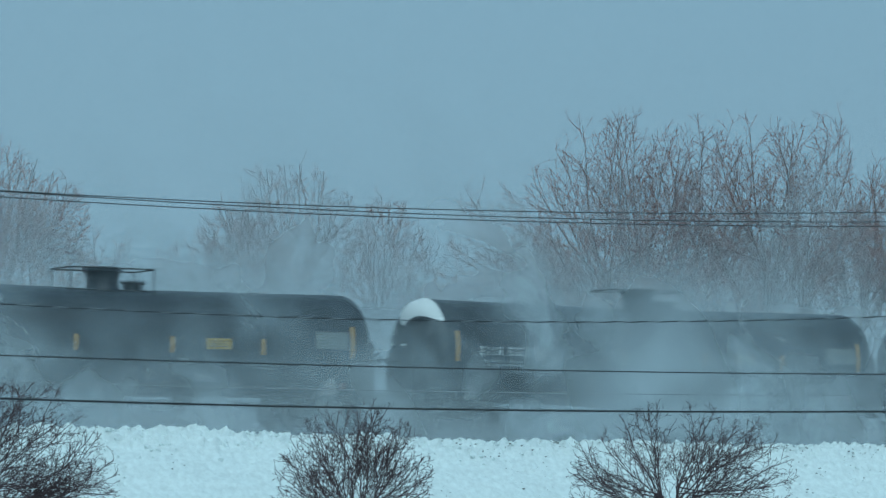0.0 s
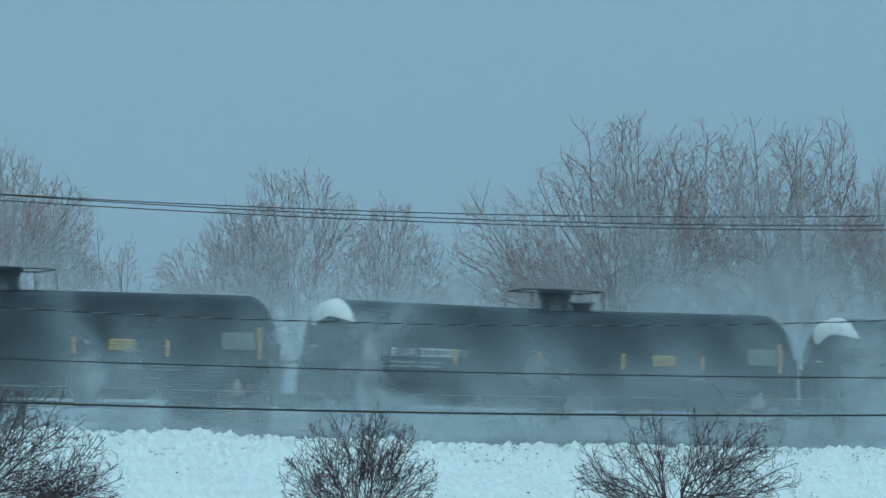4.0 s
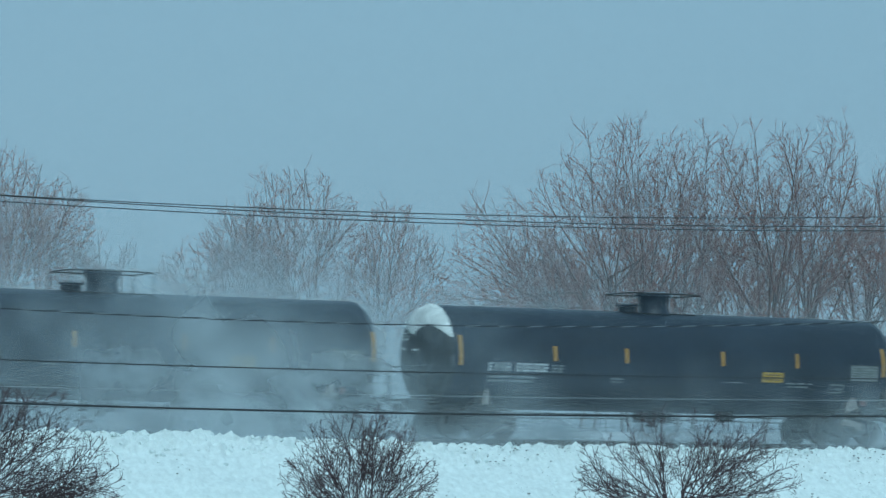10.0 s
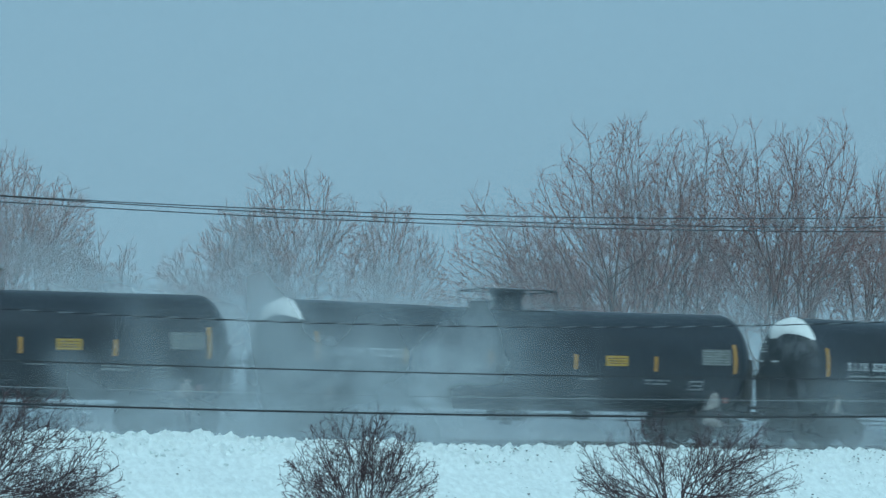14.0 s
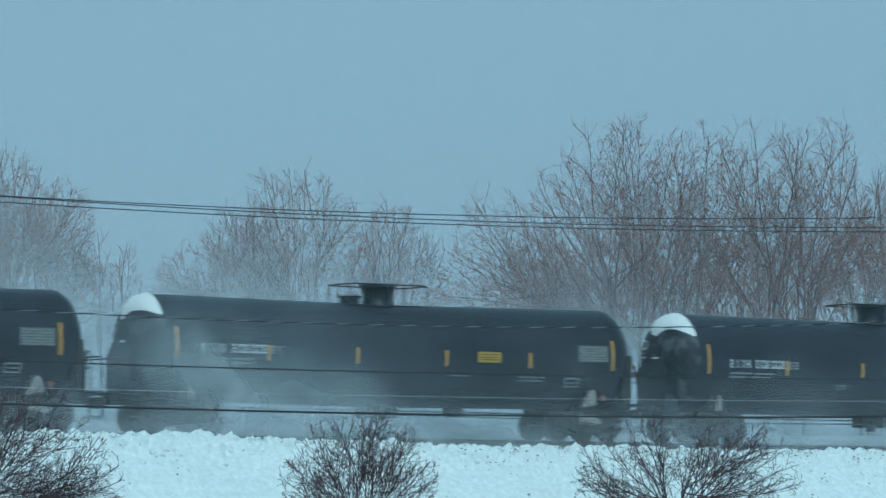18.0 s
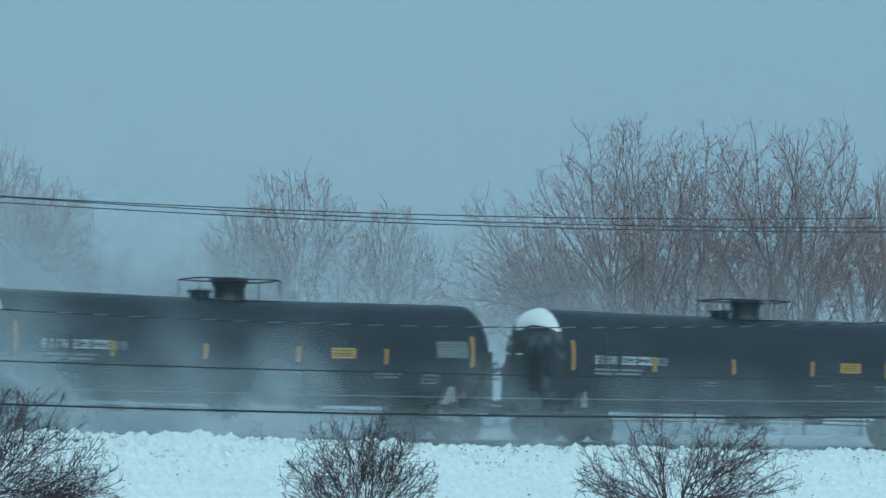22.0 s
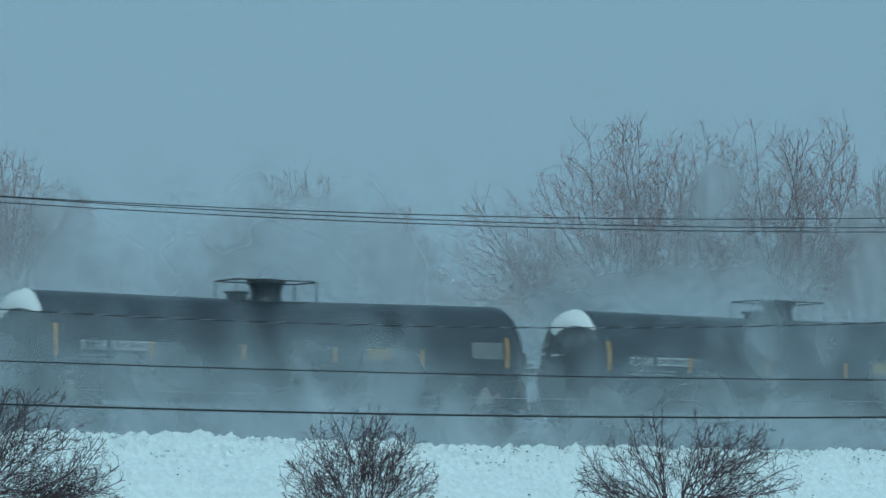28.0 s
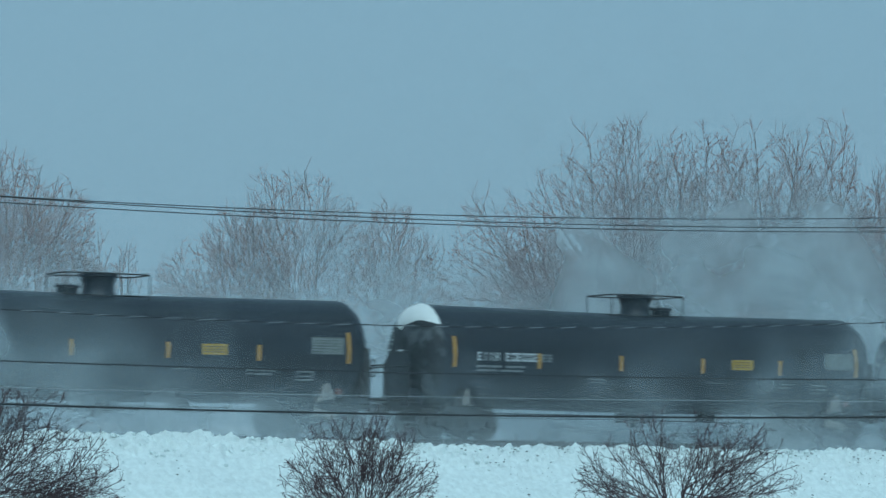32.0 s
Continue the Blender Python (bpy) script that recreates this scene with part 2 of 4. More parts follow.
def bank_point(x, k):
    """A place on the bank's face; k runs from the foot (0) to the crest (1)."""
    y = -17.2 + 3.1 * k
    z = between(y, ((-17.2, 0.60), (-16.3, 1.2), (-15.6, 1.72), (-15.0, 2.18), (-14.55, 2.5), (-14.25, 2.66), (-14.0, 2.72)))
    return x, y, z + (between(x, CREST) - 2.72) * k


def lump_mesh(rnd, r, flat):
    bm = bmesh.new()
    bmesh.ops.create_icosphere(bm, subdivisions=1, radius=r)
    o = Vector((rnd.uniform(0, 99), 0, 0))
    for v in bm.verts:
        v.co *= 1 + 0.55 * noise.noise(v.co / r * 1.1 + o)
        v.co.z *= flat
    m = Mesh().add([v.co[:] for v in bm.verts], [[v.index for v in f.verts] for f in bm.faces])
    bm.free()
    return m


def build_clods():
    rnd = random.Random(5)
    white, dark = Mesh(), Mesh()
    for i in range(900):
        x = rnd.uniform(-21, 8)
        k = 1 - rnd.random() ** 1.6 if i > 260 else rnd.uniform(0.93, 1.04)
        r = (0.035 + 0.075 * rnd.random() ** 2.5) * (1.1 if i <= 260 else 0.8)
        p = Vector(bank_point(x, k)) + Vector((0, 0.03 + 0.3 * r, -0.02 - 0.2 * r))
        m = lump_mesh(rnd, r, rnd.uniform(0.6, 0.9))
        white.add([Vector(v) + p for v in m.v], m.f)
    x = k = 0
    for i in range(440):
        if i % 5 == 0:
            cx, ck = rnd.uniform(-21, 8) if i < 150 else rnd.uniform(-8, 8), 1 - 0.8 * rnd.random() ** 1.4
        x, k = cx + rnd.gauss(0, 0.18), min(1.0, ck + rnd.gauss(0, 0.05))
        p = Vector(bank_point(x, k)) + Vector((0, -0.10, 0.02))
        m = lump_mesh(rnd, 0.010 + 0.030 * rnd.random() ** 2, 0.45)
        dark.add([Vector(v) + p for v in m.v], m.f)
    tagged(new("snow_clods", white.data("snow_clods", M_SNOW, True)), "clods of snow thrown up by the plough along the bank", "snow clods", kind="stuff")
    tagged(new("dirt_crumbs", dark.data("dirt_crumbs", M_CLOD, True)), "dark crumbs of dirt and ice in the ploughed snow", "dirt", kind="stuff")


def build_track():
    for name, y in (("rail_near", -0.755), ("rail_far", 0.755)):
        m = Mesh()
        prof = ((-0.070, 0), (0.070, 0), (0.070, 0.012), (0.012, 0.032), (0.010, 0.125), (0.036, 0.135), (0.036, 0.168), (0.026, 0.175), (-0.026, 0.175), (-0.036, 0.168), (-0.036, 0.135), (-0.010, 0.125), (-0.012, 0.032), (-0.070, 0.012))
        n = len(prof)
        m.add([(x, y + a, ZR - 0.175 + b) for x in (-900, 900) for a, b in prof], [(j, (j + 1) % n, n + (j + 1) % n, n + j) for j in range(n)])
        structure(name, m, M_RAIL, "steel railway rail half buried in snow")
    ties = Mesh()
    for i in range(150):
        x = -42 + 0.55 * i
        ties.box(x - 0.11, x + 0.11, -1.3, 1.3, ZR - 0.36, ZR - 0.18)
    structure("railway_ties", ties, M_TIE, "weathered wooden railway ties under blown snow")


build_ground()
build_bank()
build_clods()
build_track()


# ---- overhead wires ----
def build_wires():
    spans = (("power_line", 0.00210, 0.12641, 7.55492, 0.0075, M_CABLE, "thin black overhead power line"),
             ("power_line", 0.00210, 0.11668, 7.23907, 0.0075, M_CABLE, "thin black overhead power line"),
             ("power_line", 0.00189, 0.10719, 7.06803, 0.0075, M_CABLE, "thin black overhead power line"),
             ("telephone_cable", 0.00087, 0.04725, 3.93107, 0.010, M_CABLE, "slack black telephone cable"),
             ("steel_strand", 0.00072, 0.04148, 3.52411, 0.005, M_STRAND, "pale galvanised steel strand"),
             ("telephone_cable", 0.00109, 0.05817, 3.44039, 0.016, M_CABLE, "thick black telephone trunk cable"))
    for name, a, b, c, r, mat, label in spans:
        pts = [(x, -45, a * x * x + b * x + c) for x in [-60 + 0.8 * i for i in range(101)]]
        tagged(new(name, Mesh().tube(pts, r).data(name, mat, True)), label, "cable", "overhead wires")
    # a pair twisted round each other, one bright and one black
    thing = tagged(new("twisted_drop_wire"), "black service wire twisted round a bare pale neutral", "cable", "overhead wires")
    for name, mat, ph, r in (("insulated_wire", M_CABLE, 0, 0.010), ("bare_neutral", M_STRAND, math.pi, 0.0055)):
        pts = []
        for i in range(1400):
            x = -60 + 0.06 * i
            if not -34 < x < -14:
                if i % 6:
                    continue
            a = 2 * math.pi * x / 0.56 + ph
            pts.append((x, -45 + 0.009 * math.sin(a), 0.00275 * x * x + 0.15073 * x + 6.0579 + 0.003 * math.cos(a)))
        part(name, Mesh().tube(pts, r, 5), mat, thing, smooth=True)


build_wires()


# ---- bare trees and shrubs ----
def sight(right, up, y):
    """The place at the depth y of the plan, so many thousandths to the right of the middle of the view and above the horizon, and its distance."""
    a = math.atan(right / 1000)
    far = (y - EYE.y) / math.cos(radians(TURN) + a)
    axis = far * math.cos(a)
    return Vector((EYE.x + (y - EYE.y) * math.tan(radians(TURN) + a), y, EYE.z + up / 1000 * axis)), axis


class Habit:
    """How a plant branches: the length of a step, side shoots a metre, their angle, their share of the rest of the limb, rise of the tips, crookedness; one entry for each order."""

    def __init__(self, step, rate, angle, share, least, rise, crook, thin, bare, tip):
        self.step, self.rate, self.angle, self.share, self.least = step, rate, angle, share, least
        self.rise, self.crook, self.thin, self.bare, self.tip = rise, crook, thin, bare, tip


TREE = Habit((0.6, 0.45, 0.36, 0.34), (1.9, 2.1, 2.3, 0), (28, 58), (0.50, 0.48, 0.6), (1.0, 0.62, 0.38), (0.015, 0.035, 0.045, 0.05), (0.055, 0.055, 0.055, 0.06), (0.046, 0.0225, 0.0120), 0.22, 0.0078)
SCRUB = Habit((0.6, 0.45, 0.38, 0.36), (1.8, 2.0, 2.1, 0), (24, 54), (0.44, 0.46, 0.55), (0.9, 0.60, 0.40), (0.02, 0.025, 0.03, 0.03), (0.05, 0.07, 0.09, 0.10), (0.036, 0.0215, 0.0150), 0.16, 0.0105)
BUSH = Habit((0.17, 0.12, 0.09, 0.08), (5.6, 6.6, 6.6, 0), (24, 56), (0.46, 0.46, 0.55), (0.24, 0.15, 0.10), (0.02, 0.03, 0.03, 0.03), (0.10, 0.12, 0.14, 0.16), (0.0160, 0.0092, 0.0062), 0.22, 0.0046)


def grow(rnd, habit, p, d, length, r, order, inside, out, stem):
    """One limb with its side shoots: adds (from, to, radius, radius, order, stem) to out."""
    n = max(2, round(length / habit.step[order]))
    end = habit.tip if order == 3 else habit.tip * (1.5, 1.25, 1.05)[order]
    crook, rise = habit.crook[order], habit.rise[order]
    due, turn = rnd.random(), rnd.uniform(0, 6.28)
    for i in range(n):
        d = (d + Vector((rnd.gauss(0, crook), rnd.gauss(0, crook), rnd.gauss(rise, crook)))).normalized()
        q = p + d * (length / n)
        if not inside(q, rnd):
            break
        rb = r + (end - r) * (1 / (n - i)) ** 0.8
        out.append((p, q, r, rb, order, stem))
        f = (i + 1) / n
        if order < 3 and (order or f > habit.bare):
            due += habit.rate[order] * length / n * (0.45 + 0.9 * f)
            while due > 1:
                due -= 1
                turn += 2.4 + rnd.gauss(0, 0.5)
                u = d.orthogonal().normalized()
                side = u * math.cos(turn) + d.cross(u) * math.sin(turn)
                a = radians(rnd.uniform(*habit.angle))
                along = p.lerp(q, rnd.random())
                grow(rnd, habit, along, d * math.cos(a) + side * math.sin(a), ((1 - f) * length * habit.share[order] + habit.least[order]) * rnd.uniform(0.55, 1.15),
                     min(rb * 0.75, habit.thin[order]), order + 1, inside, out, stem)
        p, r = q, rb


def bare_plant(name, seed, habit, y, foot, ground, fork, outline, stems, roots, girth, deep, skirt, label, group, category, bark, twig):
    """A leafless plant in parts, a trunk or stem for each root and a crown of twigs. Its limbs fan out from fork (across, up) towards the outline of its crown."""
    rnd = random.Random(seed)
    base, axis = sight(foot, 0, y)
    base.z = ground
    k = axis / 1000
    (ra, ua), (rb, ub) = outline[0], outline[-1]
    rim = [((r - foot) * k, EYE.z + u * k - ground) for r, u in ((ra - skirt, ua - 2 * skirt), *outline, (rb + skirt, ub - 2 * skirt))]
    reach = [0.0]
    for a, b in zip(rim, rim[1:]):
        reach.append(reach[-1] + math.hypot(b[0] - a[0], b[1] - a[1]))
    head = ((fork[0] - foot) * k, EYE.z + fork[1] * k - ground)

    def inside(p, rnd):
        if not rim[0][0] < p.x < rim[-1][0]:
            return False
        return 0.02 < p.z < between(p.x, rim) + rnd.gauss(0.7, 0.55) * habit.least[1]

    out = []
    feet = [Vector((rnd.uniform(-0.5, 0.5) * deep * 0.35, rnd.uniform(-0.5, 0.5) * deep * 0.5, -0.25)) for _ in range(roots)]
    heads = []
    for j, p in enumerate(feet):
        top = Vector((head[0] + (rnd.uniform(-0.6, 0.6) * deep * 0.3 if roots > 1 else 0), p.y + rnd.gauss(0, 0.2), head[1] * rnd.uniform(0.8, 1.1)))
        n = max(3, round((top - p).length / habit.step[0]))
        r, last, chain = girth * (1.5 / math.sqrt(roots)), p, []
        for i in range(n):
            q = p.lerp(top, (i + 1) / n) + Vector((rnd.gauss(0, 1), rnd.gauss(0, 1), 0)) * habit.step[0] * 0.07
            out.append((last, q, r, r * 0.97, 0, j))
            last, r = q, r * 0.97
            chain.append((q, r))
        heads.append(chain)
    lop = 0.6 if head[0] < rim[2][0] else 1.0          # a plant that sweeps to one side
    for s in range(stems):
        at = ((s + 0.5 + rnd.uniform(-0.35, 0.35)) / stems) ** lop * reach[-1]
        i = max(j for j in range(len(rim) - 1) if reach[j] <= at)
        f = (at - reach[i]) / (reach[i + 1] - reach[i])
        goal = Vector((rim[i][0] + (rim[i + 1][0] - rim[i][0]) * f, 0, rim[i][1] + (rim[i + 1][1] - rim[i][1]) * f))
        j = min(range(roots), key=lambda m: abs(heads[m][-1][0].x - goal.x) + rnd.uniform(0, 1.2) * deep * 0.3)
        start, r = heads[j][max(0, len(heads[j]) - 1 - int(rnd.random() ** (1.4 if category == "tree" else 0.9) * len(heads[j]) * 0.75))]
        goal.y = rnd.uniform(-0.5, 0.5) * deep
        d = goal - start
        size = d.length * (rnd.uniform(0.90, 1.07) if category == "tree" else 1.04 - 0.4 * rnd.random() ** 2)
        # a limb leaves its stem a little steeper or flatter than it ends
        way = (d.normalized() + Vector((0, 0, rnd.gauss(-0.10 if category == "tree" else 0.0, 0.10)))).normalized()
        grow(rnd, habit, start, way, size, min(r * 0.8, girth * rnd.uniform(0.55, 1.0)), 0, inside, out, j)
    trunks, crown = [Mesh() for _ in feet], Mesh()
    for a, b, ra, rb, order, j in out:
        (trunks[j] if order == 0 else crown).rod(a, b, ra, rb, 6 if order == 0 else 4 if order == 1 else 3, False)
    thing = tagged(new(name), label, category, group)
    for t in trunks:
        part("trunk" if category == "tree" else "stem", t, bark, thing, smooth=True)
    part("crown", crown, twig, thing)
    thing.matrix_basis = Matrix.Translation(base) @ Matrix.Rotation(-radians(TURN) - math.atan(foot / 1000), 4, "Z")


# depth, foot, fork of the limbs, outline of the crown (across, up), limbs, roots, seed
TREES = (
        (27, 41.6, (41.0, 58.0), ((1.9, 64.9), (3.1, 73.2), (5.0, 81.1), (7.7, 86.8), (12.7, 90.1), (19.0, 84.6), (25.3, 78.4), (32.3, 73.5), (37.3, 68.6)), 19, 2, 11),
        (28, 54.3, (53.4, 58.1), ((23.2, 75.1), (26.2, 88.0), (28.5, 92.6), (32.5, 100.9), (38.2, 107.2), (43.9, 104.0), (50.2, 98.4), (56.9, 90.2)), 15, 2, 12),
        (31, 60.9, (61.3, 58.2), ((38.7, 88.4), (46.9, 101.7), (48.8, 106.3), (53.7, 107.5), (61.3, 111.2), (65.6, 104.5), (69.7, 99.9), (76.7, 90.4)), 15, 2, 13),
        (33, 71.3, (73.2, 58.3), ((56.9, 88.6), (66.7, 101.1), (70.9, 107.4), (77.8, 109.3), (83.1, 103.7), (86.8, 100.1), (93.2, 90.6)), 15, 2, 14),
        (30, 91.1, (92.7, 58.5), ((73.4, 88.8), (79.9, 98.7), (84.6, 105.5), (89.4, 106.9), (96.5, 105.2), (101.3, 106.2), (104.6, 99.0)), 16, 2, 15),
        (29, 106.8, (107.5, 58.6), ((98.8, 100.6), (103.6, 107.9), (107.5, 108.4), (111.1, 110.8), (116.6, 110.0), (120.8, 104.4), (121.9, 89.3)), 16, 2, 16),
        (31, 121.7, (122.4, 58.8), ((118.0, 81.0), (122.3, 84.3), (125.8, 91.3), (129.4, 94.3), (137.7, 95.2), (146.0, 87.9)), 15, 2, 17),
        (32, 132.4, (132.2, 59.7), ((119.7, 74.4), (123.7, 86.0), (130.3, 92.6), (141.0, 94.4), (149.3, 87.9)), 13, 2, 36))
FAR_TREES = (
        (54, -39.2, (-40.1, 54.7), ((-59.3, 74.9), (-59.1, 86.1), (-51.4, 89.5), (-45.4, 89.2), (-41.0, 89.6), (-36.7, 92.9), (-33.5, 88.7), (-31.0, 84.7), (-27.5, 81.8), (-23.5, 76.0)), 25, 5, 21),
        (55, -51.6, (-52.5, 56.2), ((-71.6, 66.5), (-69.0, 72.8), (-66.7, 76.8), (-64.1, 78.9), (-58.5, 79.8), (-51.9, 78.2), (-46.9, 71.7)), 16, 3, 22),
        (56, -63.9, (-64.5, 54.4), ((-85.0, 58.1), (-81.5, 64.4), (-76.9, 67.8), (-73.0, 72.1), (-68.4, 72.8), (-61.7, 69.9)), 16, 3, 23),
        (51, -15.6, (-15.7, 54.1), ((-25.7, 68.6), (-23.0, 74.9), (-18.0, 84.5), (-14.6, 79.4), (-10.3, 79.3), (-6.7, 74.7), (-3.7, 71.8), (1.7, 63.9), (2.4, 57.3)), 24, 4, 25),
        (50, -128.8, (-128.4, 57.1), ((-139.4, 82.3), (-136.2, 92.2), (-129.6, 95.3), (-126.0, 96.9), (-122.0, 91.4), (-119.0, 89.4), (-117.1, 82.5)), 22, 3, 28),
        (53, -119.5, (-119.0, 58.8), ((-123.7, 77.5), (-118.8, 83.3), (-115.3, 86.2), (-111.7, 88.2), (-109.4, 83.9), (-105.3, 84.0), (-101.7, 77.1), (-102.1, 66.2)), 24, 2, 29),
        (58, -109.6, (-109.7, 52.3), ((-114.4, 62.7), (-111.2, 69.4), (-107.1, 72.7), (-103.8, 67.8), (-102.9, 59.6)), 7, 2, 24),
        (60, -99.7, (-99.9, 55.7), ((-102.4, 64.5), (-100.4, 73.6), (-97.7, 72.0), (-96.3, 62.9)), 5, 1, 27),
        (61, -94.0, (-93.9, 56.6), ((-96.3, 62.9), (-94.0, 67.9), (-92.1, 70.4), (-89.8, 68.3), (-89.2, 63.0)), 5, 1, 34))
THICKET = (
        (35, 26.8, (26.7, 52.0), ((10.2, 58.5), (15.9, 66.0), (24.1, 68.5), (34.0, 68.6), (40.6, 63.7)), 11, 4, 18),
        (37, 47.4, (47.4, 52.2), ((33.2, 62.0), (37.3, 71.1), (45.5, 73.7), (53.7, 72.9), (60.4, 65.6)), 12, 4, 19),
        (38, 67.2, (67.1, 52.5), ((53.8, 62.2), (58.7, 70.5), (66.9, 72.2), (75.2, 70.7), (80.2, 64.1)), 12, 4, 20),
        (38, 85.4, (85.3, 52.6), ((72.0, 62.4), (77.7, 71.5), (85.1, 73.3), (93.4, 71.7), (97.6, 64.3)), 12, 4, 31),
        (39, 102.7, (102.6, 52.8), ((89.3, 62.6), (95.0, 71.7), (102.4, 73.4), (109.9, 71.9), (115.7, 64.5)), 12, 4, 32),
        (39, 120.8, (120.8, 53.0), ((106.6, 62.8), (112.3, 72.7), (120.5, 75.3), (128.8, 73.7), (134.7, 64.7)), 12, 4, 35))
SHRUBS = (
        (-22, -138.4, (-136.1, -0.8), ((-138.7, 14.0), (-133.8, 23.2), (-128.9, 25.7), (-119.0, 25.5), (-110.5, 29.5), (-107.1, 21.0), (-101.9, 16.1), (-97.1, 11.2), (-93.8, 8.2), (-91.4, 0.3), (-90.3, -9.4), (-95.5, -18.5)), 38, 3, 41),
        (-22, -22.9, (-22.6, -8.7), ((-48.7, -13.1), (-47.8, 0.1), (-46.3, 10.0), (-39.7, 14.7), (-31.5, 20.1), (-23.3, 21.8), (-15.0, 22.2), (-9.7, 19.3), (-2.4, 15.1), (-0.3, 4.6), (-0.5, -12.6)), 60, 8, 44),
        (-22, 67.5, (67.0, -1.3), ((36.4, -8.9), (37.2, -2.0), (40.4, 10.1), (48.6, 15.0), (57.6, 21.3), (67.4, 24.4), (76.5, 23.5), (89.3, 20.0), (103.5, 14.9), (105.6, 0.0), (104.1, -8.2)), 40, 2, 54))


def build_plants():
    row = "trees behind the railway"
    for y, foot, fork, outline, stems, roots, seed in TREES:
        bare_plant("bare_tree", seed, TREE, y, foot, 2.9, fork, outline, stems, roots, 0.085, 3.6, 10.0, "bare grey-brown deciduous tree behind the railway in winter", row, "tree", M_BARK, M_TWIG)
    for y, foot, fork, outline, stems, roots, seed in FAR_TREES:
        bare_plant("bare_tree", seed, SCRUB, y, foot, 2.9, fork, outline, stems, roots, 0.042, 3.4, 3.0, "bare tree of many thin stems beyond the railway in winter", row, "tree", M_BARK, M_SCRUB)
    for y, foot, fork, outline, stems, roots, seed in THICKET:
        bare_plant("bare_tree", seed, SCRUB, y, foot, 2.9, fork, outline, stems, roots, 0.030, 3.4, 3.0, "low scrubby tree with reddish twigs in winter", row, "tree", M_BARK, M_SCRUB)
    for (y, foot, fork, outline, stems, roots, seed), label in zip(SHRUBS, ("bare dark shrub with sweeping twigs before the snow bank", "dense round bare shrub before the snow bank", "open bare shrub with long arching limbs before the snow bank")):
        bare_plant("bare_shrub", seed, BUSH, y, foot, 0.15, fork, outline, stems, roots, 0.030, 1.5, 3.0, label, "shrubs along the bank", "shrub", M_BUSH, M_BUSH)


build_plants()


# ---- the tank cars ----
class Kind:
    """The shell of one make of tank car: radius, height of its axis in the middle, rise towards the ends, half length of the barrel."""

    def __init__(self, radius, axis, rise, half, head):
        self.radius, self.axis, self.rise, self.half, self.head = radius, axis, rise, half, head

    def z(self, x):
        return self.axis + self.rise * min(abs(x), self.half)


FUNNEL = Kind(1.54, 2.445, 0.0095, 7.55, 0.80)
STRAIGHT = Kind(1.56, 2.47, 0.0, 7.90, 0.62)


def barrel(kind):
    n = 48
    m = Mesh()
    xs = []
    for i in range(-16, 17):
        xs.append((kind.half * i / 16, 0.0))
    for s in (-kind.half / 3, kind.half / 3):
        xs += [(s - 0.03, 0), (s - 0.01, 0.002), (s + 0.01, 0.002), (s + 0.03, 0)]
    xs.sort()
    vs = [(x, (kind.radius + o) * math.cos(2 * math.pi * j / n), kind.z(x) + (kind.radius + o) * math.sin(2 * math.pi * j / n)) for x, o in xs for j in range(n)]
    fs = [(i * n + j, (i + 1) * n + j, (i + 1) * n + (j + 1) % n, i * n + (j + 1) % n) for i in range(len(xs) - 1) for j in range(n)]
    return m.add(vs, fs)


def head(kind, side):
    prof = [(kind.radius * math.cos(a), side * (kind.half + kind.head * math.sin(a))) for a in [math.pi / 2 * i / 12 for i in range(12)] + [1.555]]
    return Mesh().lathe(prof, (0, 0, kind.z(kind.half)), "x", 48)


